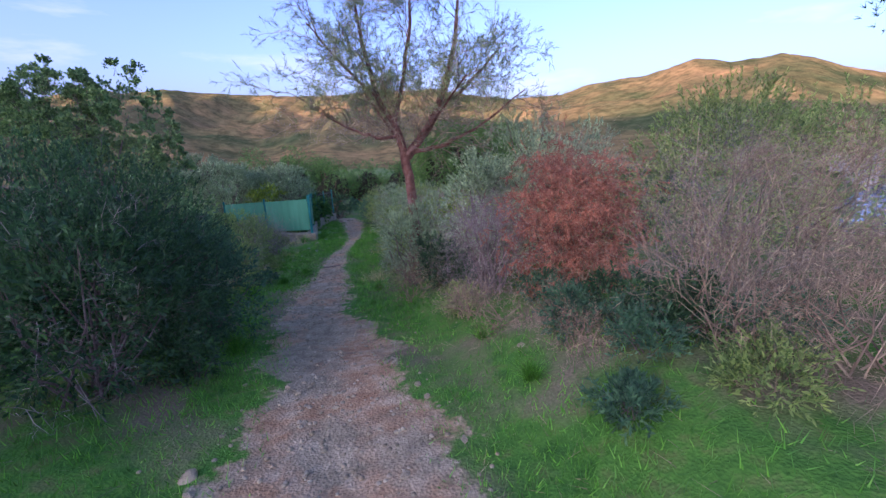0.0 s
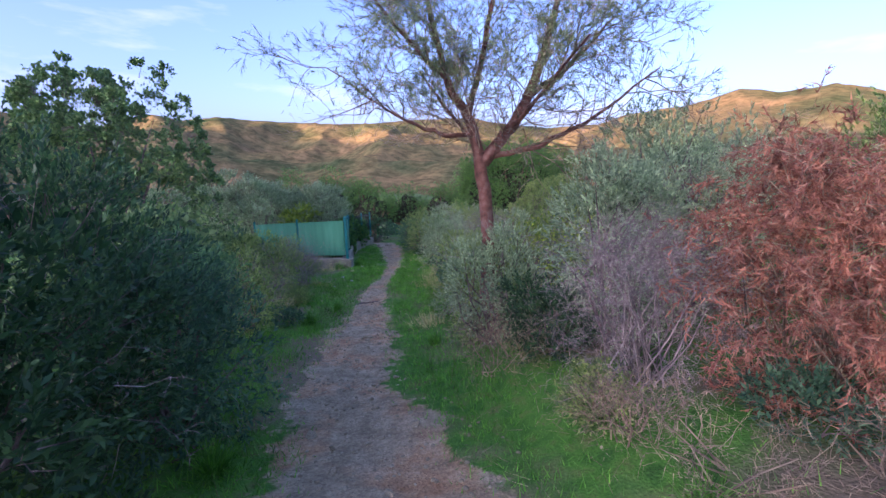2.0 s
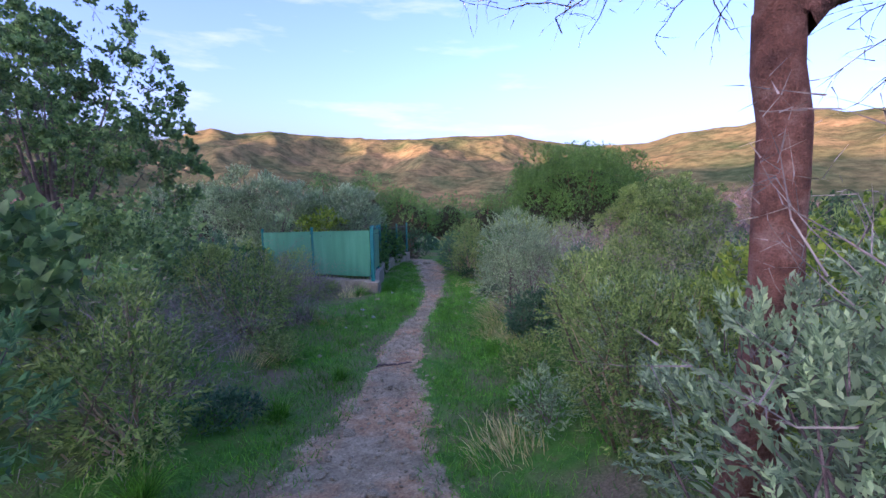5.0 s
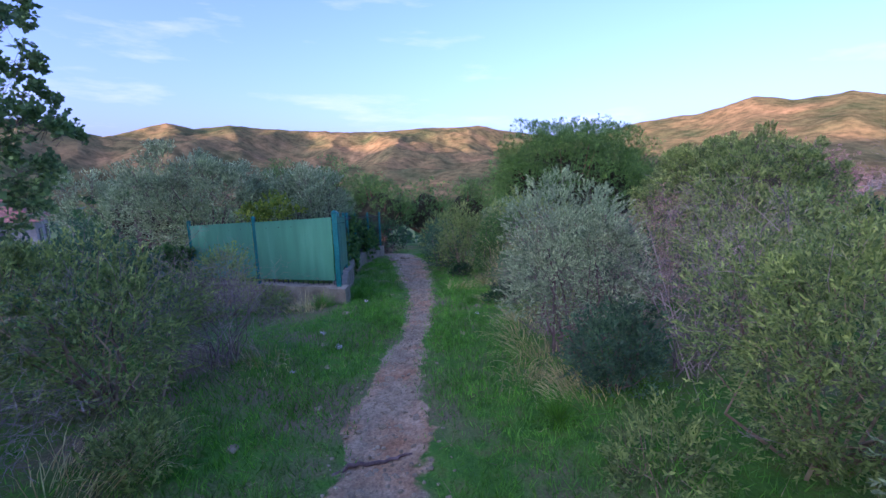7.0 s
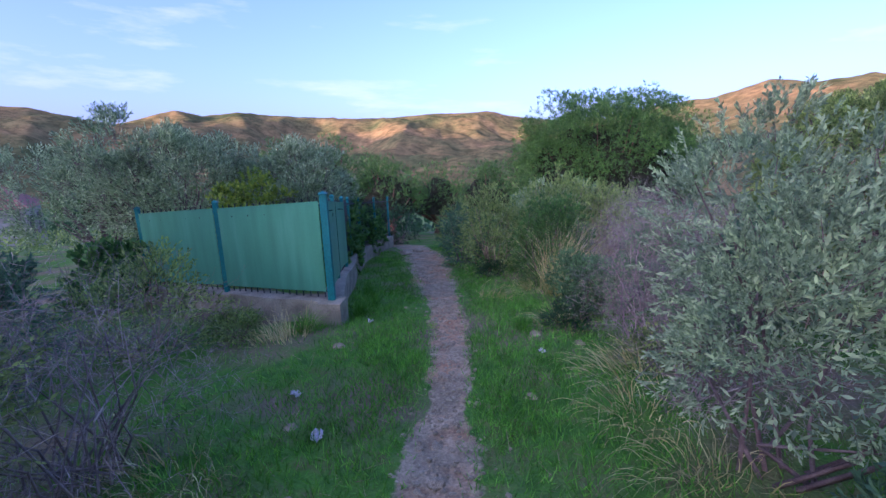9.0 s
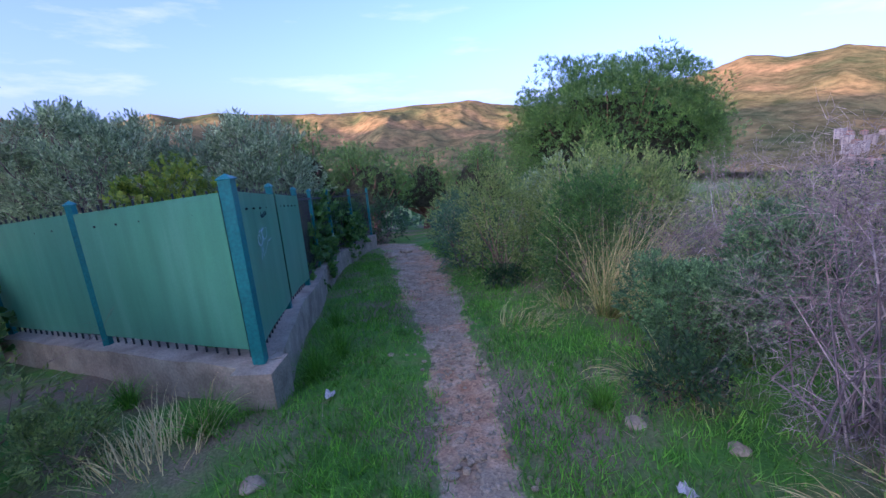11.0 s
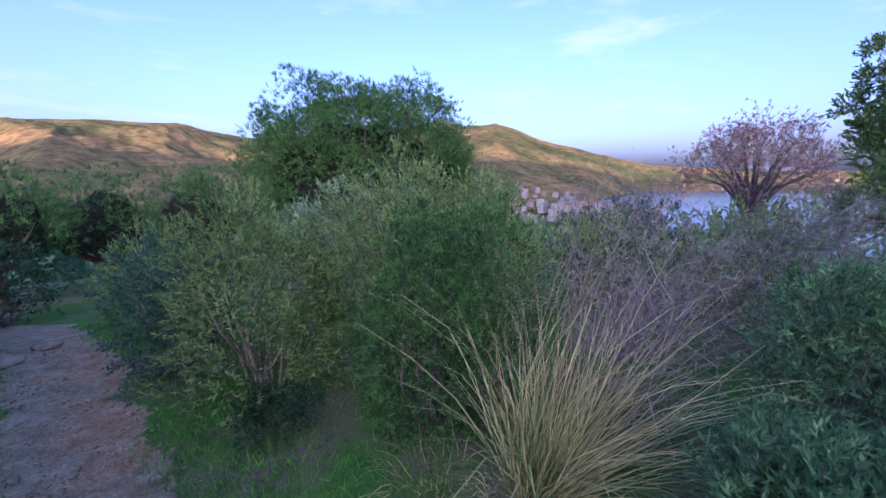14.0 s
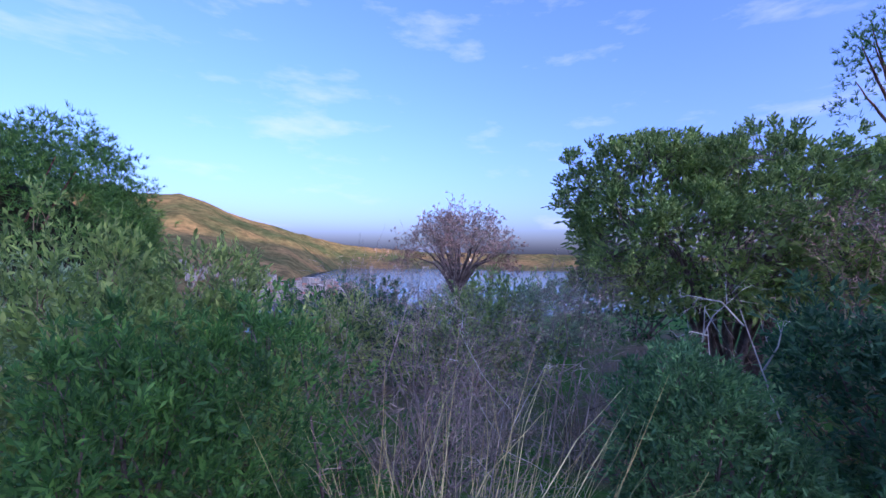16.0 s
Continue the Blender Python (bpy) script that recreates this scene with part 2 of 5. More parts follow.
def fast_mesh(name, verts, faces, mats, smooth=False):
    """verts (n, 3); faces (m, k) of one corner count."""
    me = bpy.data.meshes.new(name)
    n, (f, k) = len(verts), faces.shape
    me.vertices.add(n)
    me.vertices.foreach_set("co", np.asarray(verts, np.float32).ravel())
    me.loops.add(f * k)
    me.loops.foreach_set("vertex_index", faces.astype(np.int32).ravel())
    me.polygons.add(f)
    me.polygons.foreach_set("loop_start", np.arange(0, f * k, k, dtype=np.int32))
    me.polygons.foreach_set("loop_total", np.full(f, k, np.int32))
    if smooth:
        me.polygons.foreach_set("use_smooth", np.ones(f, bool))
    me.update(calc_edges=True)
    for mt in mats if isinstance(mats, (list, tuple)) else [mats]:
        me.materials.append(mt)
    return me


def unit(v):
    return v / np.maximum(np.linalg.norm(v, axis=-1, keepdims=True), 1e-9)


def leaves_mesh(name, P, D, L, W, mat, fold=0.25):
    """A folded diamond blade at each point P along D."""
    n = len(P)
    side = unit(np.cross(D, rng.normal(size=(n, 3))))
    up = np.cross(side, D)
    L, W = np.broadcast_to(L, n)[:, None], np.broadcast_to(W, n)[:, None]
    m = P + D * L * 0.5
    V = np.stack([P, m + side * W * 0.5 + up * W * fold, P + D * L, m - side * W * 0.5 + up * W * fold], 1).reshape(-1, 3)
    return fast_mesh(name, V, np.arange(4 * n).reshape(-1, 4), mat)


def needles_mesh(name, P, D, L, W, mat):
    n = len(P)
    side = unit(np.cross(D, rng.normal(size=(n, 3))))
    L = np.broadcast_to(L, n)[:, None]
    V = np.stack([P - side * W / 2, P + side * W / 2, P + D * L], 1).reshape(-1, 3)
    return fast_mesh(name, V, np.arange(3 * n).reshape(-1, 3), mat)


def tubes_mesh(name, A, B, ra, rb, mat, k=3, smooth=True):
    n = len(A)
    d = unit(B - A)
    ref = np.where(np.abs(d[:, 2:3]) > 0.9, np.array([[1.0, 0, 0]]), np.array([[0, 0, 1.0]]))
    u = unit(np.cross(d, ref))
    v = np.cross(d, u)
    ang = np.arange(k) * 2 * np.pi / k
    ring = u[:, None] * np.cos(ang)[None, :, None] + v[:, None] * np.sin(ang)[None, :, None]
    V = np.concatenate([A[:, None] + ring * np.reshape(ra, (-1, 1, 1)), B[:, None] + ring * np.reshape(rb, (-1, 1, 1))], 1)
    i = np.arange(k)
    q = np.stack([i, (i + 1) % k, (i + 1) % k + k, i + k], 1)
    F = (np.arange(n)[:, None, None] * 2 * k + q[None]).reshape(-1, 4)
    return fast_mesh(name, V.reshape(-1, 3), F, mat, smooth)


def grow(P, D, L, R, kids, segs=3, wander=0.25, droop=0.0, spread=0.8, shrink=0.6, thin=0.5, first=0.25):
    """Branches that fork level by level. Returns the pieces (A, B, ra, rb) and the last level's tips (P, D)."""
    A, B, RA, RB = [], [], [], []
    for level in range(len(kids) + 1):
        n = len(P)
        node, way = [P], D
        for s in range(segs):
            way = unit(way + rng.normal(size=(n, 3)) * wander + np.array([0, 0, -droop]))
            node.append(node[-1] + way * (L / segs)[:, None])
            A.append(node[-2]); B.append(node[-1])
            RA.append(R * (1 - 0.6 * s / segs)); RB.append(R * (1 - 0.6 * (s + 1) / segs))
        node = np.stack(node, 1)
        if level == len(kids):
            break
        k = kids[level]
        at = rng.uniform(first, 1.0, (n, k)) * segs
        at[:, 0] = segs
        i = np.minimum(at.astype(int), segs - 1)
        f = (at - i)[..., None]
        rows = np.arange(n)[:, None]
        start = node[rows, i] * (1 - f) + node[rows, i + 1] * f
        axis = unit(node[rows, i + 1] - node[rows, i])
        D = unit(axis + rng.normal(size=axis.shape) * spread).reshape(-1, 3)
        P = start.reshape(-1, 3)
        L = (np.repeat(L, k) * shrink * rng.uniform(0.7, 1.2, n * k))
        R = np.repeat(R, k) * thin
    return np.concatenate(A), np.concatenate(B), np.concatenate(RA), np.concatenate(RB), node[:, -1], way


def part(name, me, parent, label="", kind=""):
    ob = new(name, me)
    ob.parent = parent
    return tagged(ob, label, "", "", kind)


def thing(name, x, y, z, label, category, group=""):
    e = new(name)
    e.empty_display_size = 0.2
    e.location = (x, y, z)
    return tagged(e, label, category, group)


# ---- the lie of the land ----
GY = [-40, -8, 0, 2.5, 3.4, 4.8, 6.5, 7.7, 9.8, 12, 14.6, 16.3, 18, 20, 24, 40, 90, 300]
GZ = [4.5, 0.5, -0.12, -0.36, -0.5, -0.82, -1.08, -1.27, -1.58, -1.71, -1.93, -2.14, -2.36, -2.55, -2.85, -5.0, -16, -60]
PY = [-20, 0, 2, 3, 4.8, 6.1, 8.6, 10.5, 11.8, 14.2, 16, 17.7, 18.7, 21.2, 22.5, 24.5, 30]
PX = [1.0, -0.3, -0.33, -0.47, -0.7, -1.1, -1.2, -1.27, -1.3, -1.05, -1.03, -1.08, -1.18, -1.33, -1.46, -1.9, -6]
PW = [0.85, 0.8, 0.77, 0.62, 0.66, 0.53, 0.52, 0.34, 0.24, 0.18, 0.23, 0.35, 0.44, 0.52, 0.55, 0.55, 0.45]
SEA = -70.0


def smooth(a, b, v):
    s = np.clip((v - a) / (b - a), 0, 1)
    return s * s * (3 - 2 * s)


def ground_z(x, y):
    x, y = np.asarray(x, float), np.asarray(y, float)
    z = np.interp(y, GY, GZ)
    off = x - np.interp(y, PY, PX)
    bank = np.interp(y, [-5, 2, 4, 7, 10, 14], [0.2, 0.35, 0.4, 0.4, 0.12, 0.0])
    z = z + bank * smooth(0.9, 2.2, off) + 0.15 * smooth(0.9, 2.2, -off) * smooth(14, 8, y)
    z = z - 0.03 * np.exp(-(off / 0.5) ** 2)
    z = z + 0.025 * np.sin(2.1 * x + 1.3 * y) * np.sin(1.7 * y - 0.6 * x) + 0.012 * np.sin(6.3 * x - 2) * np.sin(5.1 * y)
    east = np.maximum(x - 5, 0)
    z = z - 0.16 * east * smooth(0, 25, east)
    z = np.maximum(z, SEA - 6)
    # unseen hill added sunwards: its shadow covers trail, town and lower slopes
    back = x * math.sin(_a) + y * math.cos(_a)
    side = -x * math.cos(_a) + y * math.sin(_a)
    z = z + (215 + 110 * smooth(-500, -1700, side)) * smooth(200, 1000, back) * (1 + 0.06 * np.sin(side / 170))
    return z


def gz(x, y):
    return float(ground_z(x, y))


def axis_of(lo, hi, step, growth=1.13, reach=4400):
    mid = np.arange(lo, hi + step / 2, step)
    out, d = [], step
    while sum(out) < reach:
        d *= growth
        out.append(d)
    far = np.cumsum(out)
    return np.concatenate([(lo - far)[::-1], mid, hi + far])


def build_ground():
    xs, ys = axis_of(-4, 3, 0.09), axis_of(-1, 24, 0.14)
    X, Y = np.meshgrid(xs, ys)
    Z = ground_z(X, Y)
    near = (X > -4) & (X < 3) & (Y > -1) & (Y < 24)
    Z = Z + near * rng.normal(0, 0.006, Z.shape)
    nx, ny = len(xs), len(ys)
    idx = np.arange(nx * ny).reshape(ny, nx)
    F = np.stack([idx[:-1, :-1], idx[:-1, 1:], idx[1:, 1:], idx[1:, :-1]], -1).reshape(-1, 4)
    me = fast_mesh("ground", np.stack([X, Y, Z], -1).reshape(-1, 3), F, ground_mat(), True)
    off = np.abs(X - np.interp(Y, PY, PX)) / np.interp(Y, PY, PW)
    wob = 0.18 * np.sin(3.1 * Y + 1) * np.sin(1.3 * Y) + 0.12 * np.sin(7 * Y + 3 * X)
    g = (1 - smooth(0.35, 1.6, off + wob)) * smooth(60, 30, Y)
    at = me.attributes.new("gravel", "FLOAT", "POINT")
    at.data.foreach_set("value", g.ravel().astype(np.float32))
    return tagged(new("ground", me), "stony dirt trail through green turf on a sloping hillside", "ground", kind="structure")


RIDGE_AZ = [-90, -60, -41, -34.5, -29, -26.5, -22.6, -18, -12, -7.3, 0, 8, 11.5, 18, 24, 28.7, 33.8, 38.4, 41.7, 46, 48.5, 51, 54, 57.6, 64.7, 75, 85, 110, 130]
RIDGE_EL = [6, 6.2, 5.9, 4.4, 6.2, 5.7, 6.1, 5.7, 5.4, 5.2, 5.7, 5.9, 5.1, 4.0, 4.3, 5.6, 5.9, 6.95, 6.3, 6.7, 5.9, 4.9, 3.9, 2.9, 1.2, 0.4, 0.3, 0.2, 0.2]
RIDGE_D = [2600, 2600, 2500, 2500, 2600, 2600, 2600, 2600, 2600, 2600, 2600, 2600, 2600, 2500, 2300, 2200, 2150, 2100, 2100, 2100, 2100, 2150, 2250, 2300, 2500, 2700, 2800, 2800, 2800]
FOOT_D = [900, 900, 900, 900, 900, 900, 900, 900, 900, 900, 900, 900, 900, 850, 800, 750, 750, 750, 750, 780, 800, 820, 850, 900, 2000, 2050, 2050, 2050, 2050]


def mountain_z(az, r):
    el, d, foot = np.interp(az, RIDGE_AZ, RIDGE_EL), np.interp(az, RIDGE_AZ, RIDGE_D), np.interp(az, RIDGE_AZ, FOOT_D)
    top = d * np.tan(np.radians(el))
    s = (r - foot) / (d - foot)
    base = -64.0 - 10 * smooth(60, 66, az)
    rise = np.where(s < 1, np.clip(s, 0, 1) ** 1.2, np.clip(1 - (s - 1) * 0.8, 0, 1))
    z = base + (top - base) * rise
    x, y = np.ravel(r * np.sin(np.radians(az))), np.ravel(r * np.cos(np.radians(az)))
    fold = np.array([noise.ridged_multi_fractal(Vector((a / 520 + 3.7, b / 900, 0.4)), 0.9, 2.1, 5, 1.0, 2.0) for a, b in zip(x, y)]).reshape(np.shape(z)) - 1.0
    calm = np.where(az > 22, 0.35, 1.0)
    hump = np.clip(s, 0, 1) * np.clip(1.02 - s, 0, 1) * 4
    return z + fold * hump * 66 * calm * smooth(90, 60, az)


def build_mountains():
    az = np.arange(-70, 115, 0.3)
    s = np.linspace(0, 1, 64)
    AZ, S = np.meshgrid(az, s)
    foot, d = np.interp(AZ, RIDGE_AZ, FOOT_D), np.interp(AZ, RIDGE_AZ, RIDGE_D)
    R = foot + (d * 1.3 - foot) * S
    Z = mountain_z(AZ, R)
    bumps = np.zeros_like(Z)
    for f, a in ((0.011, 4), (0.027, 2.5), (0.06, 1.8)):
        x, y = R * np.sin(np.radians(AZ)), R * np.cos(np.radians(AZ))
        bumps += a * np.sin(x * f + 2 * np.sin(y * f * 0.7)) * np.sin(y * f * 1.1 + 1.5 * np.sin(x * f * 0.6))
    Z = Z + bumps * np.clip(S * 3, 0, 1)
    V = np.stack([R * np.sin(np.radians(AZ)), R * np.cos(np.radians(AZ)), Z], -1).reshape(-1, 3)
    idx = np.arange(V.shape[0]).reshape(AZ.shape)
    F = np.stack([idx[:-1, :-1], idx[:-1, 1:], idx[1:, 1:], idx[1:, :-1]], -1).reshape(-1, 4)[:, ::-1]
    tagged(new("backdrop_mountains", fast_mesh("backdrop_mountains", V, F, mountain_mat(), True)), "wooded mountain range with its upper slopes lit by low sun", "mountains", kind="structure")


ground = build_ground()
build_mountains()
WATER = water_mat()
wv = np.array([[150, -3000, SEA], [4400, -3000, SEA], [4400, 2500, SEA], [150, 170, SEA]], float)
tagged(new("water", fast_mesh("water", wv, np.array([[0, 1, 2, 3]]), WATER)), "calm blue bay below the hills", "sea", kind="structure")


# ---- fence on its concrete kerb wall ----
def box_between(bm, a, b, width, z0a, z1a, z0b, z1b):
    """An upright slab from a to b (plan points) with its own heights at each end."""
    a, b = Vector((*a, 0)), Vector((*b, 0))
    n = Vector((-(b - a).y, (b - a).x, 0)).normalized() * width / 2
    vs = [bm.verts.new((p + s * n + Vector((0, 0, z)))) for p, z0, z1 in ((a, z0a, z1a), (b, z0b, z1b)) for s in (-1, 1) for z in (z0, z1)]
    for f in ((0, 2, 3, 1), (4, 5, 7, 6), (0, 1, 5, 4), (2, 6, 7, 3), (1, 3, 7, 5), (0, 4, 6, 2)):
        bm.faces.new([vs[i] for i in f])


def bm_mesh(name, bm, mat, bevel=0.0):
    bmesh.ops.remove_doubles(bm, verts=bm.verts, dist=0.0002)
    bmesh.ops.recalc_face_normals(bm, faces=bm.faces)
    if bevel:
        bmesh.ops.bevel(bm, geom=[e for e in bm.edges if e.is_manifold and e.calc_face_angle(0) > 0.5], offset=bevel, segments=2, affect="EDGES", profile=0.5)
    me = bpy.data.meshes.new(name)
    bm.to_mesh(me)
    bm.free()
    me.materials.append(mat)
    return me


CORNER = (-2.47, 15.52)
SIDE = [CORNER, (-2.72, 17.05), (-2.83, 18.3), (-3.02, 19.85), (-3.05, 21.4), (-2.85, 23.0), (-2.6, 24.6)]
SIDE_TOP = [-1.72, -1.87, -2.0, -2.14, -2.28, -2.42, -2.55]
FRONT = [CORNER, (-4.23, 16.5), (-5.98, 17.48)]
FRONT_TOP = [-1.72, -1.86, -2.0]
POST_H = 1.3


def build_wall():
    bm = bmesh.new()
    for line, tops in ((SIDE, SIDE_TOP), (FRONT, FRONT_TOP)):
        for a, b, za, zb in zip(line, line[1:], tops, tops[1:]):
            n = 8
            for i in range(n):
                f, g = i / n, (i + 1) / n
                p, q = (a[0] + (b[0] - a[0]) * f, a[1] + (b[1] - a[1]) * f), (a[0] + (b[0] - a[0]) * g, a[1] + (b[1] - a[1]) * g)
                box_between(bm, p, q, 0.27, za - 0.8, za + (zb - za) * f, zb - 0.8, za + (zb - za) * g)
    bmesh.ops.remove_doubles(bm, verts=bm.verts, dist=0.002)
    for v in bm.verts:
        v.co += 0.02 * noise.noise_vector(v.co * 2.3) + 0.01 * noise.noise_vector(v.co * 9)
    # corner block
    box_between(bm, (CORNER[0] - 0.14, CORNER[1] - 0.02), (CORNER[0] + 0.15, CORNER[1] - 0.05), 0.3, -2.5, -1.725, -2.5, -1.73)
    ob = new("wall_low", bm_mesh("wall_low", bm, CONCRETE))
    return tagged(ob, "low weathered concrete wall under the green fence", "wall", kind="structure")


def lerp2(a, b, f):
    return (a[0] + (b[0] - a[0]) * f, a[1] + (b[1] - a[1]) * f)


def build_fence():
    fence = thing("fence", CORNER[0], CORNER[1], -1.72, "green sheet-metal privacy fence with posts on a concrete wall", "fence")
    off = Matrix.Translation((-CORNER[0], -CORNER[1], 1.72))

    def add(name, bm, mat, bevel=0.0, label="", kind=""):
        me = bm_mesh(name, bm, mat, bevel)
        me.transform(off)
        return part(name, me, fence, label, kind)

    def post(p, z, s=0.07, h=POST_H):
        bm = bmesh.new()
        box_between(bm, (p[0] - s / 2, p[1]), (p[0] + s / 2, p[1]), s, z - 0.05, z + h, z - 0.05, z + h)
        box_between(bm, (p[0] - s * 0.62, p[1]), (p[0] + s * 0.62, p[1]), s * 1.24, z + h, z + h + 0.012, z + h, z + h + 0.012)
        top = Vector((p[0], p[1], z + h + 0.045))
        c = [Vector((p[0] + i * s * 0.6, p[1] + j * s * 0.6, z + h + 0.013)) for i, j in ((-1, -1), (1, -1), (1, 1), (-1, 1))]
        vs, t = [bm.verts.new(v) for v in c], bm.verts.new(top)
        for i in range(4):
            bm.faces.new((vs[i], vs[(i + 1) % 4], t))
        add("post", bm, POST_PAINT, 0.004)

    posts = [(CORNER, -1.72, 0.085)] + [(p, z, 0.06) for p, z in zip(SIDE[1:], SIDE_TOP[1:])] + [(p, z, 0.06) for p, z in zip(FRONT[1:], FRONT_TOP[1:])]
    for p, z, s in posts:
        post(p, z, s)
    # sheet panels between posts, set a little outside the pickets
    for line, tops, cnt, out in ((SIDE, SIDE_TOP, 2, (0.03, 0.0)), (FRONT, FRONT_TOP, 2, (-0.01, -0.03))):
        for a, b, za, zb in list(zip(line, line[1:], tops, tops[1:]))[:cnt]:
            bm = bmesh.new()
            a2, b2 = lerp2(a, b, 0.03), lerp2(a, b, 0.975)
            a2, b2 = (a2[0] + out[0], a2[1] + out[1]), (b2[0] + out[0], b2[1] + out[1])
            n = 6
            for i in range(n):
                f, g = i / n, (i + 1) / n
                w = lambda f: 0.012 * math.sin(f * 5 + za * 9)
                p, q = lerp2(a2, b2, f), lerp2(a2, b2, g)
                p, q = (p[0] + w(f), p[1] + w(f) * 0.4), (q[0] + w(g), q[1] + w(g) * 0.4)
                zf, zg = za + (zb - za) * f, za + (zb - za) * g
                box_between(bm, p, q, 0.004, zf + 0.1, zf + POST_H - 0.075, zg + 0.1, zg + POST_H - 0.075)
            add("panel", bm, PANEL)
            bm = bmesh.new()
            for f in (0.16, 0.33, 0.5, 0.67, 0.84):
                p = lerp2(a2, b2, f)
                zf = za + (zb - za) * f + POST_H - 0.2
                bmesh.ops.create_icosphere(bm, subdivisions=1, radius=0.011, matrix=Matrix.Translation((p[0] + 0.004, p[1] - 0.004, zf)))
            add("screw", bm, RAIL, kind="stuff")
    # iron pickets and rails along the whole line
    for line, tops in ((SIDE, SIDE_TOP), (FRONT, FRONT_TOP)):
        for a, b, za, zb in zip(line, line[1:], tops, tops[1:]):
            bm = bmesh.new()
            ln = math.hypot(b[0] - a[0], b[1] - a[1])
            nrm = ((b[1] - a[1]) / ln, -(b[0] - a[0]) / ln)
            s = -0.02 if line is SIDE else 0.025
            n = int(ln / 0.12)
            for i in range(1, n):
                f = i / n
                p = lerp2(a, b, f)
                p = (p[0] + nrm[0] * s, p[1] + nrm[1] * s)
                z = za + (zb - za) * f
                h = POST_H - 0.05 + (0.02 if i % 2 else 0)
                box_between(bm, (p[0] - 0.006, p[1]), (p[0] + 0.006, p[1]), 0.012, z + 0.01, z + h, z + 0.01, z + h)
            add("picket", bm, RAIL, kind="stuff")
            for h in (0.09, POST_H - 0.14):
                bm = bmesh.new()
                box_between(bm, a, b, 0.03, za + h, za + h + 0.03, zb + h, zb + h + 0.03)
                add("rail", bm, RAIL)
    # sprayed and scribbled lines on the side panel
    a, b = SIDE[0], SIDE[1]
    d = Vector((b[0] - a[0], b[1] - a[1], 0)).normalized()
    o = Vector((a[0] + 0.045, a[1], -1.72))

    def stroke(bm, pts, w):
        for (u0, v0), (u1, v1) in zip(pts, pts[1:]):
            p, q = o + d * u0 + Vector((0, 0, v0)), o + d * u1 + Vector((0, 0, v1))
            t = (q - p).normalized().cross(Vector((1, 0, 0))) * w / 2
            bm.faces.new([bm.verts.new(v) for v in (p - t, q - t, q + t, p + t)])
    bm = bmesh.new()
    stroke(bm, [(0.45 + 0.07 * math.cos(k * 0.5) + 0.03 * k / 4, 0.8 + 0.045 * math.sin(k * 0.5)) for k in range(14)], 0.008)
    stroke(bm, [(0.62 + 0.015 * math.sin(k), 0.77 + 0.015 * k) for k in range(8)], 0.008)
    stroke(bm, [(0.5 + 0.05 * k, 0.86 + 0.005 * math.sin(2 * k)) for k in range(5)], 0.007)
    stroke(bm, [(0.72 + 0.1 * math.cos(3.1 + k * 0.45), 0.82 + 0.05 * math.sin(3.1 + k * 0.45)) for k in range(10)], 0.007)
    stroke(bm, [(0.44, 0.65), (0.55, 0.73), (0.54, 0.66), (0.66, 0.68), (0.8, 0.73), (0.97, 0.73)], 0.006)
    add("graffiti", bm, WHITE_INK, label="white sprayed scribble")
    bm = bmesh.new()
    stroke(bm, [(0.68 + 0.022 * k, 0.965 + 0.02 * math.sin(k * 2.3)) for k in range(13)], 0.012)
    stroke(bm, [(0.7, 0.95), (0.95, 0.955)], 0.012)
    stroke(bm, [(0.69, 1.0), (0.71, 0.95)], 0.01)
    add("tag", bm, BLACK_INK, label="black marker scribble")


build_wall()
build_fence()


# ---- plants ----
def blobs_of(rx, ry, h, n, seed):
    r = np.random.default_rng(seed)
    c = r.uniform(-1, 1, (n, 3)) * np.array([rx * 0.55, ry * 0.55, h * 0.22])
    c[:, 2] += h * 0.5
    rad = r.uniform(0.42, 0.62, n)[:, None] * np.array([[rx, ry, h * 0.72]])
    c[0], rad[0] = (0, 0, h * 0.48), np.array([rx * 0.75, ry * 0.75, h * 0.52])
    for axis, size in ((0, rx), (1, ry)):
        f = size / max(np.max(c[:, axis] + rad[:, axis]), -np.min(c[:, axis] - rad[:, axis]))
        c[:, axis] *= f * 1.08
        rad[:, axis] *= f * 1.08
    f = h / np.max(c[:, 2] + rad[:, 2])
    c[:, 2] *= f
    rad[:, 2] *= f
    return c, rad


def shell_points(rx, ry, h, n, seed, blobs=9, depth=0.35, low=0.03, clump=0.0):
    """Anchor points over a lumpy crown, most near its skin, and their outward ways; clump gathers them in tufts."""
    c, rad = blobs_of(rx, ry, h, blobs, seed)
    w = rad[:, 0] * rad[:, 2]
    m = n * 5
    i = rng.choice(len(c), m, p=w / w.sum())
    d = unit(rng.normal(size=(m, 3)) + np.array([0, 0, 0.25]))
    q = 1 - depth * rng.random(m) ** 1.6
    P = c[i] + d * rad[i] * q[:, None]
    inside = np.zeros(m, int)
    for cc, rr in zip(c, rad):
        inside += np.sum(((P - cc) / rr) ** 2, 1) < 0.5
    keep = ((inside < 1) | (rng.random(m) < 0.08)) & (P[:, 2] > low * h)
    P, d = P[keep][:n], d[keep][:n]
    if clump:
        k = rng.integers(0, max(8, len(P) // 9), len(P))
        part_of = rng.random((len(P), 1)) < 0.8
        P, d = np.where(part_of, P[k] + rng.normal(0, clump, P.shape), P), np.where(part_of, d[k], d)
    return P, d


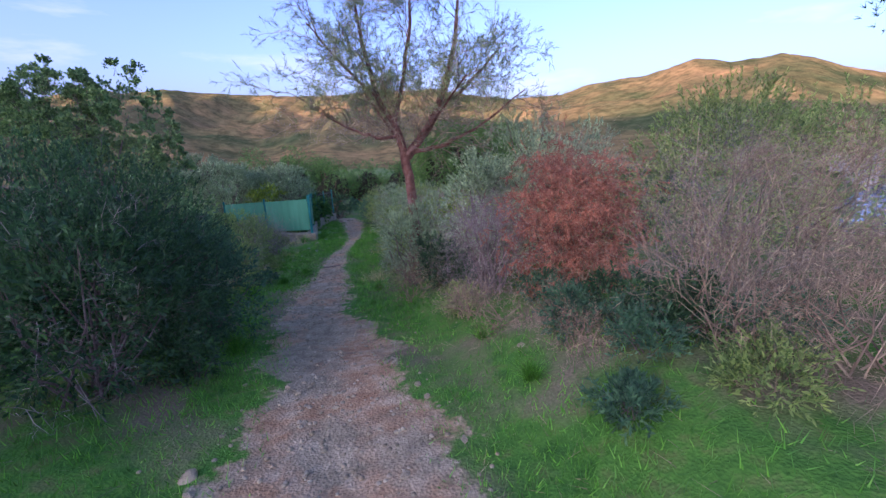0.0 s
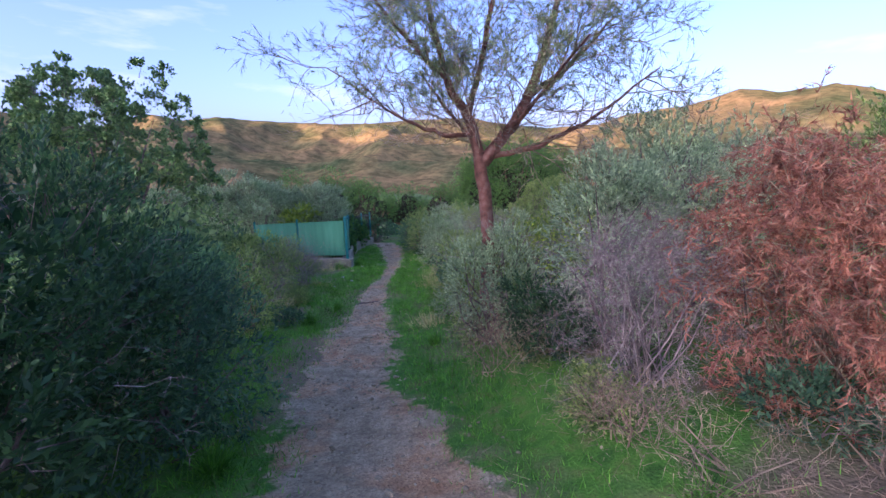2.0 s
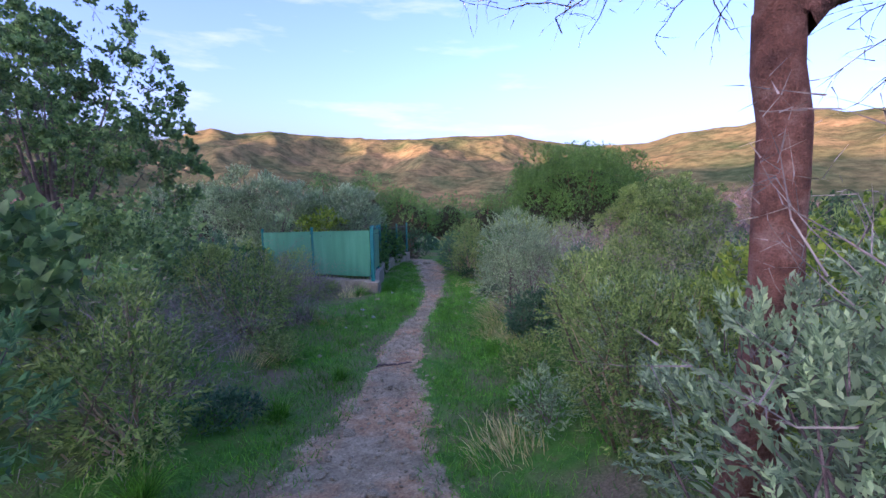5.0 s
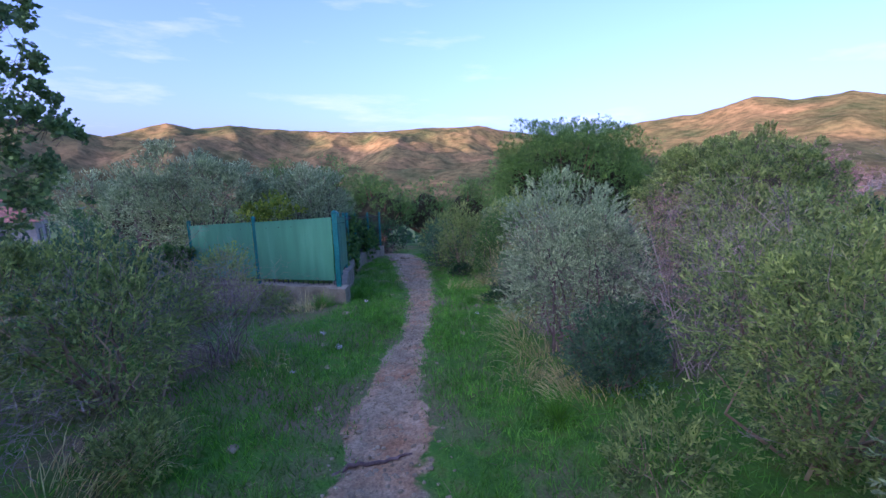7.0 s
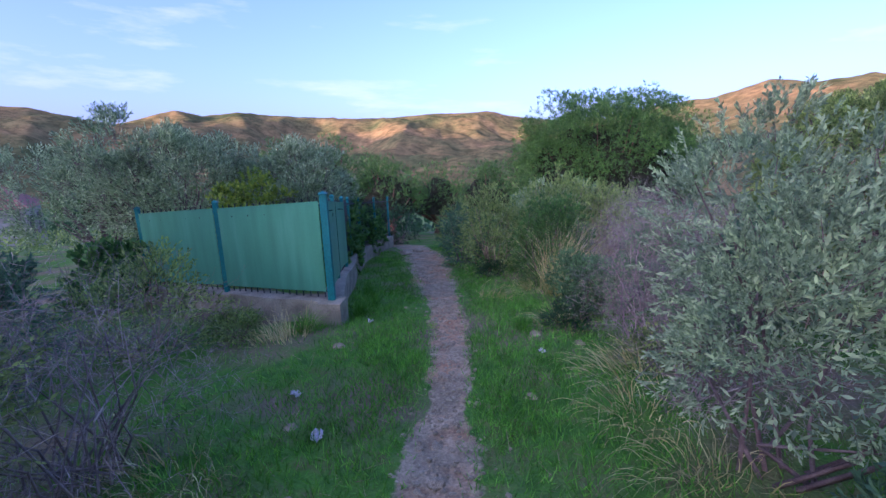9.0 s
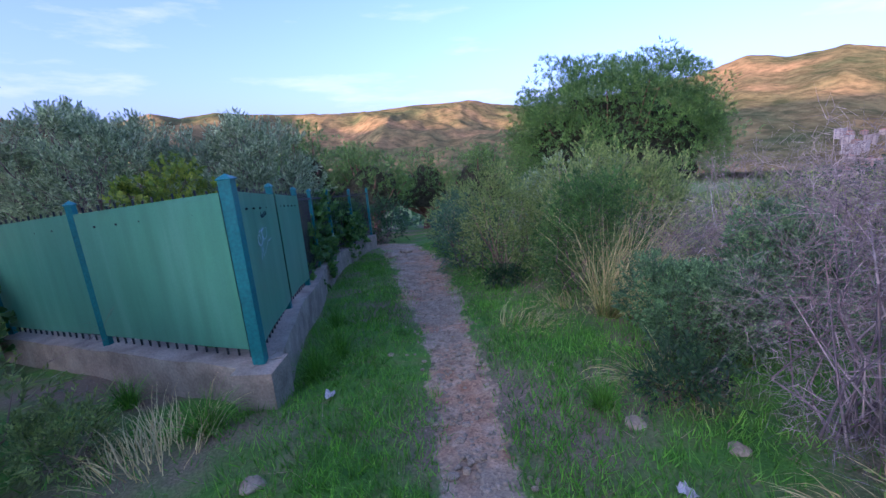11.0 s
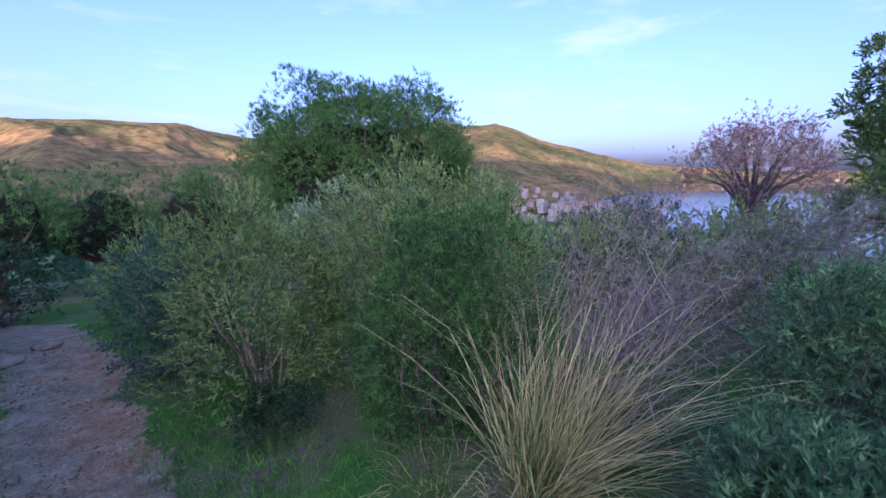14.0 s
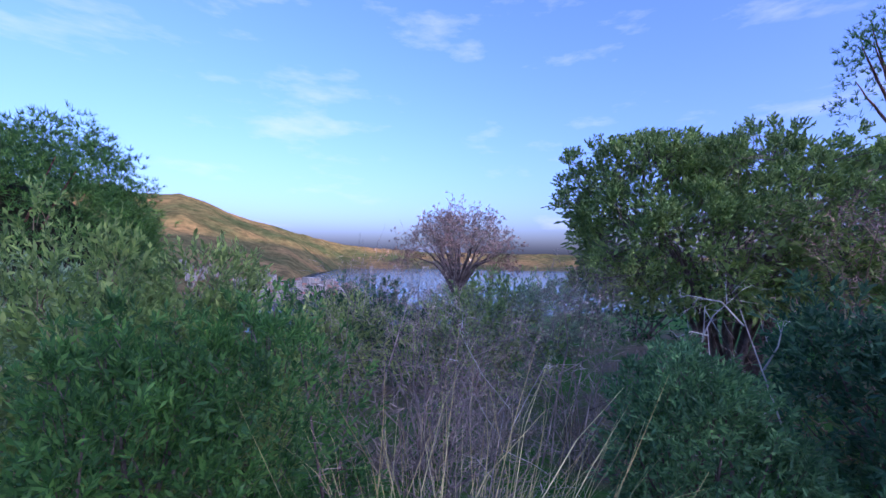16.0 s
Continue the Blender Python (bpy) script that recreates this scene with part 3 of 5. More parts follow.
def tufts(rx, ry, h, n, seed, blobs, depth, low, per=10):
    """Sprig feet gathered in domed tufts over a lumpy crown: each tuft fans out from one branch end."""
    m = max(10, n // per)
    C, d = shell_points(rx, ry, h, m, seed, blobs, depth, low)
    m = len(C)
    area = 2.6 * (rx * ry + (rx + ry) * h * 0.5)
    rt = min(0.3, 0.5 * math.sqrt(area / m)) * rng.uniform(0.7, 1.25, m)
    i = rng.integers(0, m, n)
    way = unit(d[i] + np.array([0, 0, 0.35]) + rng.normal(size=(n, 3)) * 0.62)
    P = C[i] - d[i] * rt[i, None] * 0.9 + way * (rt[i] * rng.uniform(0.55, 1.0, n))[:, None]
    P[:, 2] = np.maximum(P[:, 2], low * h)
    return P, way


def sprigs(P, d, k, length, up=0.35, jit=0.45, open_=0.9):
    """k leaves round a short twig at each anchor."""
    n = len(P)
    way = unit(d + np.array([0, 0, up]) + rng.normal(size=d.shape) * jit)
    t = np.tile(np.linspace(0.1, 1, k), n)
    PP = np.repeat(P, k, 0) + np.repeat(way, k, 0) * (t * length)[:, None]
    DD = unit(np.repeat(way, k, 0) + rng.normal(size=(n * k, 3)) * open_ * 0.6)
    return PP, DD, way


SPECIES = {
    # material, leaf length, leaf width, leaves a sprig, sprig length, upward, openness, twig material
    "dark": (LEAF_DARK, 0.042, 0.0095, 10, 0.13, 0.4, 1.0, BARK),
    "heath": (LEAF_DARK, 0.022, 0.006, 14, 0.2, 0.9, 0.6, BARK),
    "myrtle": (LEAF_MYRTLE, 0.05, 0.009, 11, 0.1, 0.7, 1.0, BARK),
    "blue": (LEAF_BLUE, 0.042, 0.009, 10, 0.1, 0.5, 1.0, BARK),
    "sea": (LEAF_SEA, 0.045, 0.009, 11, 0.1, 0.6, 1.0, BARK),
    "fine": (LEAF_SCRUB, 0.034, 0.01, 12, 0.13, 0.8, 0.8, BARK),
    "grey": (LEAF_GREY, 0.03, 0.0075, 16, 0.12, 0.5, 0.75, BARK),
    "olive": (LEAF_OLIVE, 0.06, 0.014, 10, 0.3, 0.9, 0.7, BARK),
    "yellow": (LEAF_YELLOW, 0.06, 0.03, 8, 0.16, 0.5, 1.0, BARK),
    "scrub": (LEAF_SCRUB, 0.036, 0.0085, 12, 0.16, 0.7, 0.8, TWIG_BROWN),
    "oak": (LEAF_OAK, 0.075, 0.045, 8, 0.2, 0.4, 1.1, BARK),
    "laurel": (LEAF_MYRTLE, 0.085, 0.045, 6, 0.12, 0.3, 1.0, BARK),
}


def twig_parts(e, grown, mat, fine=0.0035):
    """Round twigs for the thickest level, tapered slivers for the finer ones."""
    A, B, ra, rb = grown[:4]
    m = int(np.sum(ra >= ra.max() * 0.69))
    part("twigs", tubes_mesh("twigs", A[:m], B[:m], ra[:m], rb[:m], mat, 3), e, kind="stuff")
    A, B, ra = A[m:], B[m:], ra[m:]
    ln = np.linalg.norm(B - A, axis=1)
    part("fine_twigs", needles_mesh("fine_twigs", A, unit(B - A), ln * 1.12, np.maximum(fine, 1.7 * ra)[:, None], mat), e, kind="stuff")


def shrub(name, x, y, rx, ry, h, species, n, label, seed, depth=0.4, blobs=9, lift=0.0, size=1.0, low=0.03, stems=22, category="shrub", group="", dead=0):
    mat, L, W, k, sl, up, opened, tm = SPECIES[species]
    z = gz(x, y) - 0.03 + lift
    e = thing(name, x, y, z, label, category, group)
    n = int(n * 0.5)
    P, d = tufts(rx * 0.97, ry * 0.97, h * 0.94, int(n * 0.55), seed, blobs, depth * 0.7, low)
    E, ed = shell_points(rx * 0.95, ry * 0.95, h * 0.92, int(n * 0.45), seed, blobs, depth, low)
    P, d = np.concatenate([P, E]), np.concatenate([d, ed])
    PP, DD, way = sprigs(P, d, k, sl * size, up * 0.6, 0.3, opened)
    Q, qd = shell_points(rx * 0.83, ry * 0.83, h * 0.83, int(n * 3.0), seed, blobs, 0.5, low)
    m = len(PP)
    PP, DD = np.concatenate([PP, Q]), np.concatenate([DD, unit(qd + np.array([0, 0, 0.4]) + rng.normal(size=qd.shape) * 0.8)])
    LL = np.r_[L * 1.35 * size * rng.uniform(0.7, 1.25, m), rng.uniform(0.055, 0.085, len(Q)) * size]
    WW = np.r_[W * 1.9 * size * rng.uniform(0.8, 1.2, m), rng.uniform(0.017, 0.027, len(Q)) * size]
    part("foliage", leaves_mesh("foliage", PP, DD, LL, WW, mat), e, kind="stuff")
    pick = rng.choice(len(P), min(stems, len(P)), replace=False)
    base = np.c_[rng.normal(0, rx * 0.12, (len(pick), 2)), np.full(len(pick), -0.05)]
    mid = base * 0.5 + P[pick] * 0.5 + rng.normal(0, 0.07 * h, (len(pick), 3))
    A, B = np.concatenate([base, mid]), np.concatenate([mid, P[pick]])
    r0 = 0.006 + 0.005 * h
    RA, RB = np.r_[np.full(len(pick), r0), np.full(len(pick), r0 * 0.6)], np.r_[np.full(len(pick), r0 * 0.6), np.full(len(pick), r0 * 0.2)]
    part("stems", tubes_mesh("stems", A, B, RA, RB, tm, 4), e, kind="stuff")
    sel = rng.random(len(P)) < 0.4
    part("twigs", needles_mesh("twigs", P[sel] - way[sel] * 0.1 * size, way[sel], sl * size * 1.3, 0.005, tm), e, kind="stuff")
    if dead:
        dP, dd = shell_points(rx * 1.05, ry * 1.05, h * 1.02, dead, seed + 1, blobs, 0.3, low)
        twig_parts(e, grow(dP - dd * 0.1, dd, rng.uniform(0.15, 0.35, len(dP)), np.full(len(dP), 0.003), [3, 3], 2, 0.3, 0, 0.8, 0.6), TWIG_GREY)
    return e


def brush(name, x, y, rx, ry, h, mat, n, label, seed, kids=(5, 5), twig=0.006, tips=None, tip_n=0, tip_l=0.04, category="dead shrub", droop=0.02, first=0.3, length=0.36, stem=0.006):
    """A leafless shrub: stems that fork into a thicket of twigs, with tufts at the tips where given."""
    z = gz(x, y) - 0.03
    e = thing(name, x, y, z, label, category)
    P, d = shell_points(rx * 0.9, ry * 0.9, h * 0.92, n, seed, 9, 0.75, 0.04)
    base = np.c_[rng.normal(0, 0.2, (len(P), 2)) * np.array([rx, ry]), np.full(len(P), -0.04)]
    mid = base * 0.45 + P * 0.55 + rng.normal(0, 0.08 * h, P.shape)
    sel = rng.random(len(P)) < 0.2
    m = sel.sum()
    part("stems", tubes_mesh("stems", np.concatenate([base[sel], mid[sel]]), np.concatenate([mid[sel], P[sel]]), np.r_[np.full(m, stem * 1.6), np.full(m, stem)], np.r_[np.full(m, stem), np.full(m, stem * 0.5)], mat), e, kind="stuff")
    way = unit(d + np.array([0, 0, 0.45]) + rng.normal(size=d.shape) * 0.55)
    g = grow(P - way * 0.1, way, rng.uniform(0.6, 1.2, len(P)) * length, np.full(len(P), twig * 0.55), list(kids), 2, 0.3, droop, 0.8, 0.62, 0.55, first)
    twig_parts(e, g, mat, 0.0032)
    if tips is not None:
        k, tp, td = tip_n, g[4], g[5]
        PP = np.repeat(tp, k, 0) - np.repeat(td, k, 0) * rng.uniform(0, 0.14, (len(tp) * k, 1))
        DD = unit(np.repeat(td, k, 0) + rng.normal(size=(len(tp) * k, 3)) * 0.7)
        part("needles", needles_mesh("needles", PP, DD, tip_l * rng.uniform(0.6, 1.3, len(PP)), 0.009, tips), e, kind="stuff")
    return e


def tussock(name, x, y, r, h, n, mat, label, lean=(0.0, 0.0), category="grass"):
    e = thing(name, x, y, gz(x, y) - 0.02, label, category)
    ang = rng.uniform(0, 2 * np.pi, n)
    out = rng.random(n) ** 0.7
    P = np.c_[np.cos(ang) * out * r * 0.2, np.sin(ang) * out * r * 0.2, np.zeros(n)]
    D = unit(np.c_[np.cos(ang) * out * 0.75 + lean[0], np.sin(ang) * out * 0.75 + lean[1], np.full(n, 1.0)] + rng.normal(size=(n, 3)) * 0.2)
    L = h * rng.uniform(0.5, 1.15, n)
    segs = 5
    w = rng.uniform(0.0025, 0.005, n)
    side = unit(np.cross(D, np.array([0, 0, 1.0]) + rng.normal(size=(n, 3)) * 0.3))
    V = []
    p, d = P, D
    for s in range(segs + 1):
        ww = (w * (1 - 0.85 * s / segs))[:, None]
        V += [p - side * ww, p + side * ww]
        p = p + d * (L / segs)[:, None]
        d = unit(d + np.array([0, 0, -0.2 - 0.13 * s]) * out[:, None] * 0.9 + rng.normal(size=(n, 3)) * 0.13)
    V = np.stack(V, 1)
    q = np.stack([np.array([0, 1, 3, 2]) + 2 * s for s in range(segs)])
    F = (np.arange(n)[:, None, None] * 2 * (segs + 1) + q[None]).reshape(-1, 4)
    part("blades", fast_mesh("blades", V.reshape(-1, 3), F, mat), e, kind="stuff")
    return e


def limb_mesh(name, lines, mat, k=8):
    """Tapered limbs, each a list of (x, y, z, radius), bent smoothly."""
    A, B, ra, rb = [], [], [], []
    for line in lines:
        pts = np.array(line, float)
        t = np.linspace(0, len(pts) - 1, (len(pts) - 1) * 5 + 1)
        fine = np.stack([np.interp(t, np.arange(len(pts)), pts[:, c]) for c in range(4)], 1)
        sm = fine.copy()
        sm[1:-1] = (fine[:-2] + 2 * fine[1:-1] + fine[2:]) / 4
        sm[1:-1, :3] += rng.normal(0, 0.008, sm[1:-1, :3].shape)
        A.append(sm[:-1, :3]); B.append(sm[1:, :3] + (sm[1:, :3] - sm[:-1, :3]) * 0.08); ra.append(sm[:-1, 3]); rb.append(sm[1:, 3])
    return tubes_mesh(name, np.concatenate(A), np.concatenate(B), np.concatenate(ra), np.concatenate(rb), mat, k)


def sparse_pine():
    x, y = 0.55, 7.15
    z = gz(x, y) - 0.05
    e = thing("pine_tree", x, y, z, "half-bare pine with reddish bark and thin grey twigs among shrubs", "tree")
    f = 1.2 - z       # height of the fork above the base
    trunk = [[(0, 0, 0, 0.1), (0.05, 0, f * 0.6, 0.082), (-0.06, 0, f, 0.075)]]
    limbs = [
        [(-0.06, 0, f, 0.07), (-0.16, 0.0, f + 0.45, 0.06), (-0.4, 0.05, f + 0.85, 0.045), (-0.6, 0.2, f + 1.7, 0.03), (-0.7, 0.3, f + 2.7, 0.012)],
        [(-0.02, 0, f - 0.02, 0.08), (0.25, 0.0, f + 0.3, 0.07), (0.55, 0.05, f + 0.75, 0.06), (0.85, 0.1, f + 1.6, 0.04), (1.0, 0.2, f + 2.8, 0.015)],
        [(-0.12, 0, f + 0.3, 0.03), (-0.5, -0.1, f + 0.3, 0.025), (-1.0, -0.15, f + 0.5, 0.015), (-1.5, -0.2, f + 0.85, 0.006)],
        [(0.1, 0, f + 0.05, 0.035), (0.6, -0.2, f + 0.15, 0.03), (1.2, -0.3, f + 0.45, 0.02), (1.9, -0.3, f + 0.95, 0.008)],
        [(-0.1, 0, f + 0.2, 0.03), (-0.35, 0.5, f + 0.6, 0.025), (-0.7, 1.0, f + 1.2, 0.012)],
        [(0.5, 0.05, f + 0.7, 0.04), (1.1, 0.3, f + 1.1, 0.03), (1.7, 0.4, f + 1.7, 0.012)],
        [(-0.2, 0, f + 0.5, 0.04), (0.0, 0.1, f + 1.2, 0.032), (0.15, -0.1, f + 2.0, 0.024), (0.2, 0, f + 3.2, 0.01)],
        [(-0.4, 0.05, f + 0.9, 0.03), (-0.9, -0.1, f + 1.35, 0.02), (-1.4, 0, f + 2.0, 0.01)],
        [(0.3, 0, f + 0.35, 0.03), (0.45, -0.5, f + 0.6, 0.02), (0.8, -1.0, f + 1.1, 0.01)],
    ]
    part("trunk", limb_mesh("trunk", trunk, BARK_RED, 12), e)
    part("limbs", limb_mesh("limbs", limbs, BARK_RED, 8), e)
    P, D = [], []
    for l in limbs:
        a = np.array(l)[:, :3]
        for i in range(len(a) - 1):
            for _ in range(7):
                t = rng.uniform(0.15, 1)
                P.append(a[i] * (1 - t) + a[i + 1] * t)
                D.append((a[i + 1] - a[i]) / np.linalg.norm(a[i + 1] - a[i]) + rng.normal(0, 0.75, 3) + np.array([0, 0, 0.1]))
    P, D = np.array(P), unit(np.array(D))
    A, B, ra, rb, tp, td = grow(P, D, rng.uniform(0.36, 0.8, len(P)), np.full(len(P), 0.009), [6, 6], 4, 0.22, 0.0, 0.6, 0.6, 0.5)
    m = len(A) - 4 * len(tp)
    # nothing hangs low over the trail
    ok = (np.minimum(A[:, 2], B[:, 2]) + z > 1.4) | (np.minimum(A[:, 0], B[:, 0]) + x > 0.35)
    m = int(ok[:m].sum())
    A, B, ra, rb = A[ok], B[ok], ra[ok], rb[ok]
    part("twigs", tubes_mesh("twigs", A[:m], B[:m], ra[:m], rb[:m], TWIG_BROWN), e, kind="stuff")
    fl = np.linalg.norm(B[m:] - A[m:], axis=1)
    part("fine_twigs", needles_mesh("fine_twigs", A[m:], unit(B[m:] - A[m:]), fl * 1.15, 0.005, TWIG_GREY), e, kind="stuff")
    high = tp[:, 2] > f + 0.55 + np.abs(rng.normal(0, 0.4, len(tp)))
    tp, td = tp[high], td[high]
    k = 15
    PP = np.repeat(tp, k, 0) - np.repeat(td, k, 0) * rng.uniform(0, 0.14, (len(tp) * k, 1))
    DD = unit(np.repeat(td, k, 0) + rng.normal(size=(len(tp) * k, 3)) * 0.5)
    part("needles", needles_mesh("needles", PP, DD, 0.08, 0.0055, NEEDLE_DULL), e, kind="stuff")


def dense_pine(name, x, y, rx, h, crown_from, n, label, seed, mat=NEEDLE, size=1.0, group=""):
    """A pine with a domed crown of needle tufts gathered on branch ends."""
    z = gz(x, y) - 0.05
    e = thing(name, x, y, z, label, "tree", group)
    ch = h - crown_from
    m = max(40, n // 26)
    d = unit(rng.normal(size=(m, 3)))
    d[:, 2] = np.where(d[:, 2] < -0.25, -d[:, 2], d[:, 2])
    lump = 0.9 + 0.14 * np.sin(d[:, 0] * 5 + seed) * np.sin(d[:, 1] * 6 + 2 * seed) + rng.normal(0, 0.04, m)
    C = np.array([0, 0, crown_from + ch * 0.3]) + d * lump[:, None] * np.array([rx, rx, ch * 0.68])
    C = np.concatenate([C, np.array([0, 0, crown_from + ch * 0.25]) + d * np.array([rx, rx, ch * 0.66]) * 0.84])
    i = rng.integers(0, len(C), n)
    puff = unit(rng.normal(size=(n, 3)) + np.array([0, 0, 0.5])) * rng.uniform(0.75, 1.05, (n, 1))
    P = C[i] + puff * np.array([1, 1, 0.75]) * (2.1 * rx / math.sqrt(m))
    k = 8
    out = unit(C[i] - np.array([0, 0, crown_from]))
    way = unit(out * 0.4 + puff * 0.6 + np.array([0, 0, 0.5]) + rng.normal(size=P.shape) * 0.3)
    # solid dark shell, so gaps between needle tufts read as shaded depth
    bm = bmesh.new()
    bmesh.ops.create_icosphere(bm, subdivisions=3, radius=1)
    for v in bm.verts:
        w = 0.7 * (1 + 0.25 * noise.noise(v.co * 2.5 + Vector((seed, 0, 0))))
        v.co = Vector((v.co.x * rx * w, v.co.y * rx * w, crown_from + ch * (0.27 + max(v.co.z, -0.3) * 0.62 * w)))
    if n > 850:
        part("thicket", bm_mesh("thicket", bm, CROWN_SHADE), e)
    else:
        bm.free()
    PP = np.repeat(P, k, 0)
    DD = unit(np.repeat(way, k, 0) + rng.normal(size=PP.shape) * 0.6)
    part("needles", needles_mesh("needles", PP, DD, 0.16 * size * rng.uniform(0.7, 1.2, len(PP)), 0.019 * size, mat), e, kind="stuff")
    lines = [[(0, 0, 0, 0.16 * size), (0.1, 0.05, crown_from * 0.6, 0.13 * size), (0, 0, crown_from + ch * 0.25, 0.1 * size)]]
    for c in C[rng.choice(len(C), 16, replace=False)]:
        lines.append([(0, 0, crown_from * 0.8, 0.06 * size), (c[0] * 0.5, c[1] * 0.5, crown_from * 0.9 + (c[2] - crown_from) * 0.4, 0.04 * size), (*c, 0.012)])
    part("trunk", limb_mesh("trunk", lines, BARK_RED, 6), e)
    return e


def leaf_tree(name, x, y, rx, ry, h, crown_from, species, n, label, seed, blobs=16, depth=0.5, size=1.0, fill=1.2):
    mat, L, W, k, sl, up, opened, tm = SPECIES[species]
    z = gz(x, y) - 0.05
    e = thing(name, x, y, z, label, "tree")
    ch = h - crown_from
    c, rad = blobs_of(rx, ry, ch, blobs, seed)
    lines = []
    top = np.array([0, 0, crown_from])
    for cc in c:
        tgt = cc + top
        m = tgt * np.array([0.45, 0.45, 0.6])
        lines.append([(rng.normal(0, 0.05), rng.normal(0, 0.05), 0, 0.016 + 0.007 * h), (*m, 0.011 + 0.004 * h), (*tgt, 0.006)])
    part("trunk", limb_mesh("trunk", lines, tm, 6), e)
    P, d = tufts(rx, ry, ch * 0.94, n, seed, blobs, depth, 0.02, 14)
    P = P + top
    PP, DD, way = sprigs(P, d, k, sl * size, up * 0.7, 0.3, opened)
    Q, qd = shell_points(rx * 0.9, ry * 0.9, ch * 0.86, int(n * fill), seed, blobs, 0.6, 0.02)
    m = len(PP)
    PP, DD = np.concatenate([PP, Q + top]), np.concatenate([DD, unit(qd + rng.normal(size=qd.shape) * 0.8)])
    LL = np.r_[L * 1.4 * size * rng.uniform(0.7, 1.2, m), rng.uniform(0.07, 0.12, len(Q))]
    WW = np.r_[W * 2.0 * size * rng.uniform(0.8, 1.2, m), rng.uniform(0.022, 0.036, len(Q))]
    part("foliage", leaves_mesh("foliage", PP, DD, LL, WW, mat), e, kind="stuff")
    sel = rng.random(len(P)) < 0.4
    part("twigs", needles_mesh("twigs", P[sel] - d[sel] * 0.3, unit(d[sel] * 0.3 + way[sel] * sl), sl * size * 0.8 + 0.3, 0.009, tm), e, kind="stuff")
    return e


def umbrella_dead(x, y, h, r):
    z = gz(x, y) - 0.05
    e = thing("dead_pine_tree", x, y, z, "dead umbrella-shaped pine with pinkish brown needles", "dead tree")
    lines, ends = [[(0, 0, 0, 0.13), (0.05, 0, h * 0.35, 0.1), (0, 0.05, h * 0.5, 0.08)]], []
    for i in range(22):
        a, q = i * 2.4, math.sqrt((i + 0.5) / 22)
        end = (math.cos(a) * q * r, math.sin(a) * q * r, h * (0.93 - 0.28 * q * q))
        lines.append([(0, 0.05, h * (0.38 + 0.1 * (1 - q)), 0.05), (end[0] * 0.45, end[1] * 0.45, h * 0.62, 0.03), (*end, 0.01)])
        ends.append(end)
    part("trunk", limb_mesh("trunk", lines, BARK, 5), e)
    P = np.repeat(np.array(ends), 8, 0) + rng.normal(0, 0.12, (len(ends) * 8, 3))
    D = unit(P - np.array([0, 0, h * 0.35]) + rng.normal(0, 0.8, P.shape))
    g = grow(P, D, rng.uniform(0.2, 0.36, len(P)), np.full(len(P), 0.008), [4, 3], 2, 0.25, 0, 0.7, 0.6, 0.5)
    twig_parts(e, g, TWIG_BROWN, 0.006)
    tp, td = g[4], g[5]
    k = 10
    PP = np.repeat(tp, k, 0)
    DD = unit(np.repeat(td, k, 0) + rng.normal(size=PP.shape) * 0.7)
    part("needles", needles_mesh("needles", PP, DD, 0.075, 0.009, NEEDLE_PINK), e, kind="stuff")


# -- beside the first stretch
shrub("juniper_shrub", -3.1, 4.6, 1.35, 1.3, 2.25, "heath", 2600, "dense dark green rounded evergreen shrub beside the trail", 3, size=1.5)
shrub("mastic_shrub", -2.35, 3.3, 0.85, 1.0, 1.75, "dark", 1900, "dark green leafy shrub with bare twigs beside the trail", 4, dead=50)
shrub("mastic_shrub", -2.15, 5.0, 0.72, 0.9, 1.7, "blue", 1700, "blue-green leafy evergreen shrub overhanging the turf", 5, dead=20)
shrub("mastic_shrub", -3.3, 1.9, 0.9, 0.9, 1.35, "dark", 1200, "dark green leafy shrub at the trail's edge", 6, dead=40)
brush("dead_shrub", -2.05, 2.85, 0.4, 0.4, 0.85, TWIG_GREY, 12, "bleached bare twigs in front of green shrubs", 7, (4, 3), 0.004, stem=0.004)
brush("red_shrub", 2.2, 4.4, 0.75, 0.7, 1.7, TWIG_BROWN, 187, "dead conifer shrub with rust-red needles", 8, (5, 3), tips=NEEDLE_RED, tip_n=16, tip_l=0.05, droop=0.2)
brush("dead_shrub", 1.3, 4.85, 0.55, 0.55, 1.15, TWIG_GREY, 190, "grey leafless heath shrub beside the trail", 9, (7, 5), 0.004)
brush("dead_shrub", 3.0, 2.9, 0.95, 0.9, 1.55, TWIG_BROWN, 187, "tangle of brown dry brushwood on the bank", 10, (6, 4), 0.006)
brush("dead_shrub", 2.3, 2.35, 0.6, 0.6, 0.95, TWIG_BROWN, 112, "brown dry brushwood over turf", 11, (5, 4), 0.005)
brush("dead_shrub", 3.9, 4.3, 1.0, 0.9, 1.9, TWIG_GREY, 150, "grey dry brushwood among green shrubs", 12, (5, 4), 0.006)
brush("dead_shrub", 2.9, 5.7, 0.7, 0.6, 2.2, TWIG_BROWN, 112, "grey bare twigs over green shrubs", 13, (5, 4), 0.006)
shrub("heath_shrub", 5.4, 6.2, 1.7, 1.4, 3.0, "scrub", 2300, "tall olive-green heath shrub on the bank", 14, size=1.3)
shrub("heath_shrub", 3.4, 7.6, 1.2, 1.1, 2.75, "grey", 1300, "grey-green shrub behind the dead conifer", 15, size=1.2)
shrub("mastic_shrub", 1.5, 3.0, 0.22, 0.22, 0.4, "blue", 200, "small green leafy plant in the turf", 16)
shrub("mastic_shrub", 2.2, 2.6, 0.3, 0.3, 0.5, "dark", 300, "small dark green plant under dry brushwood", 17)
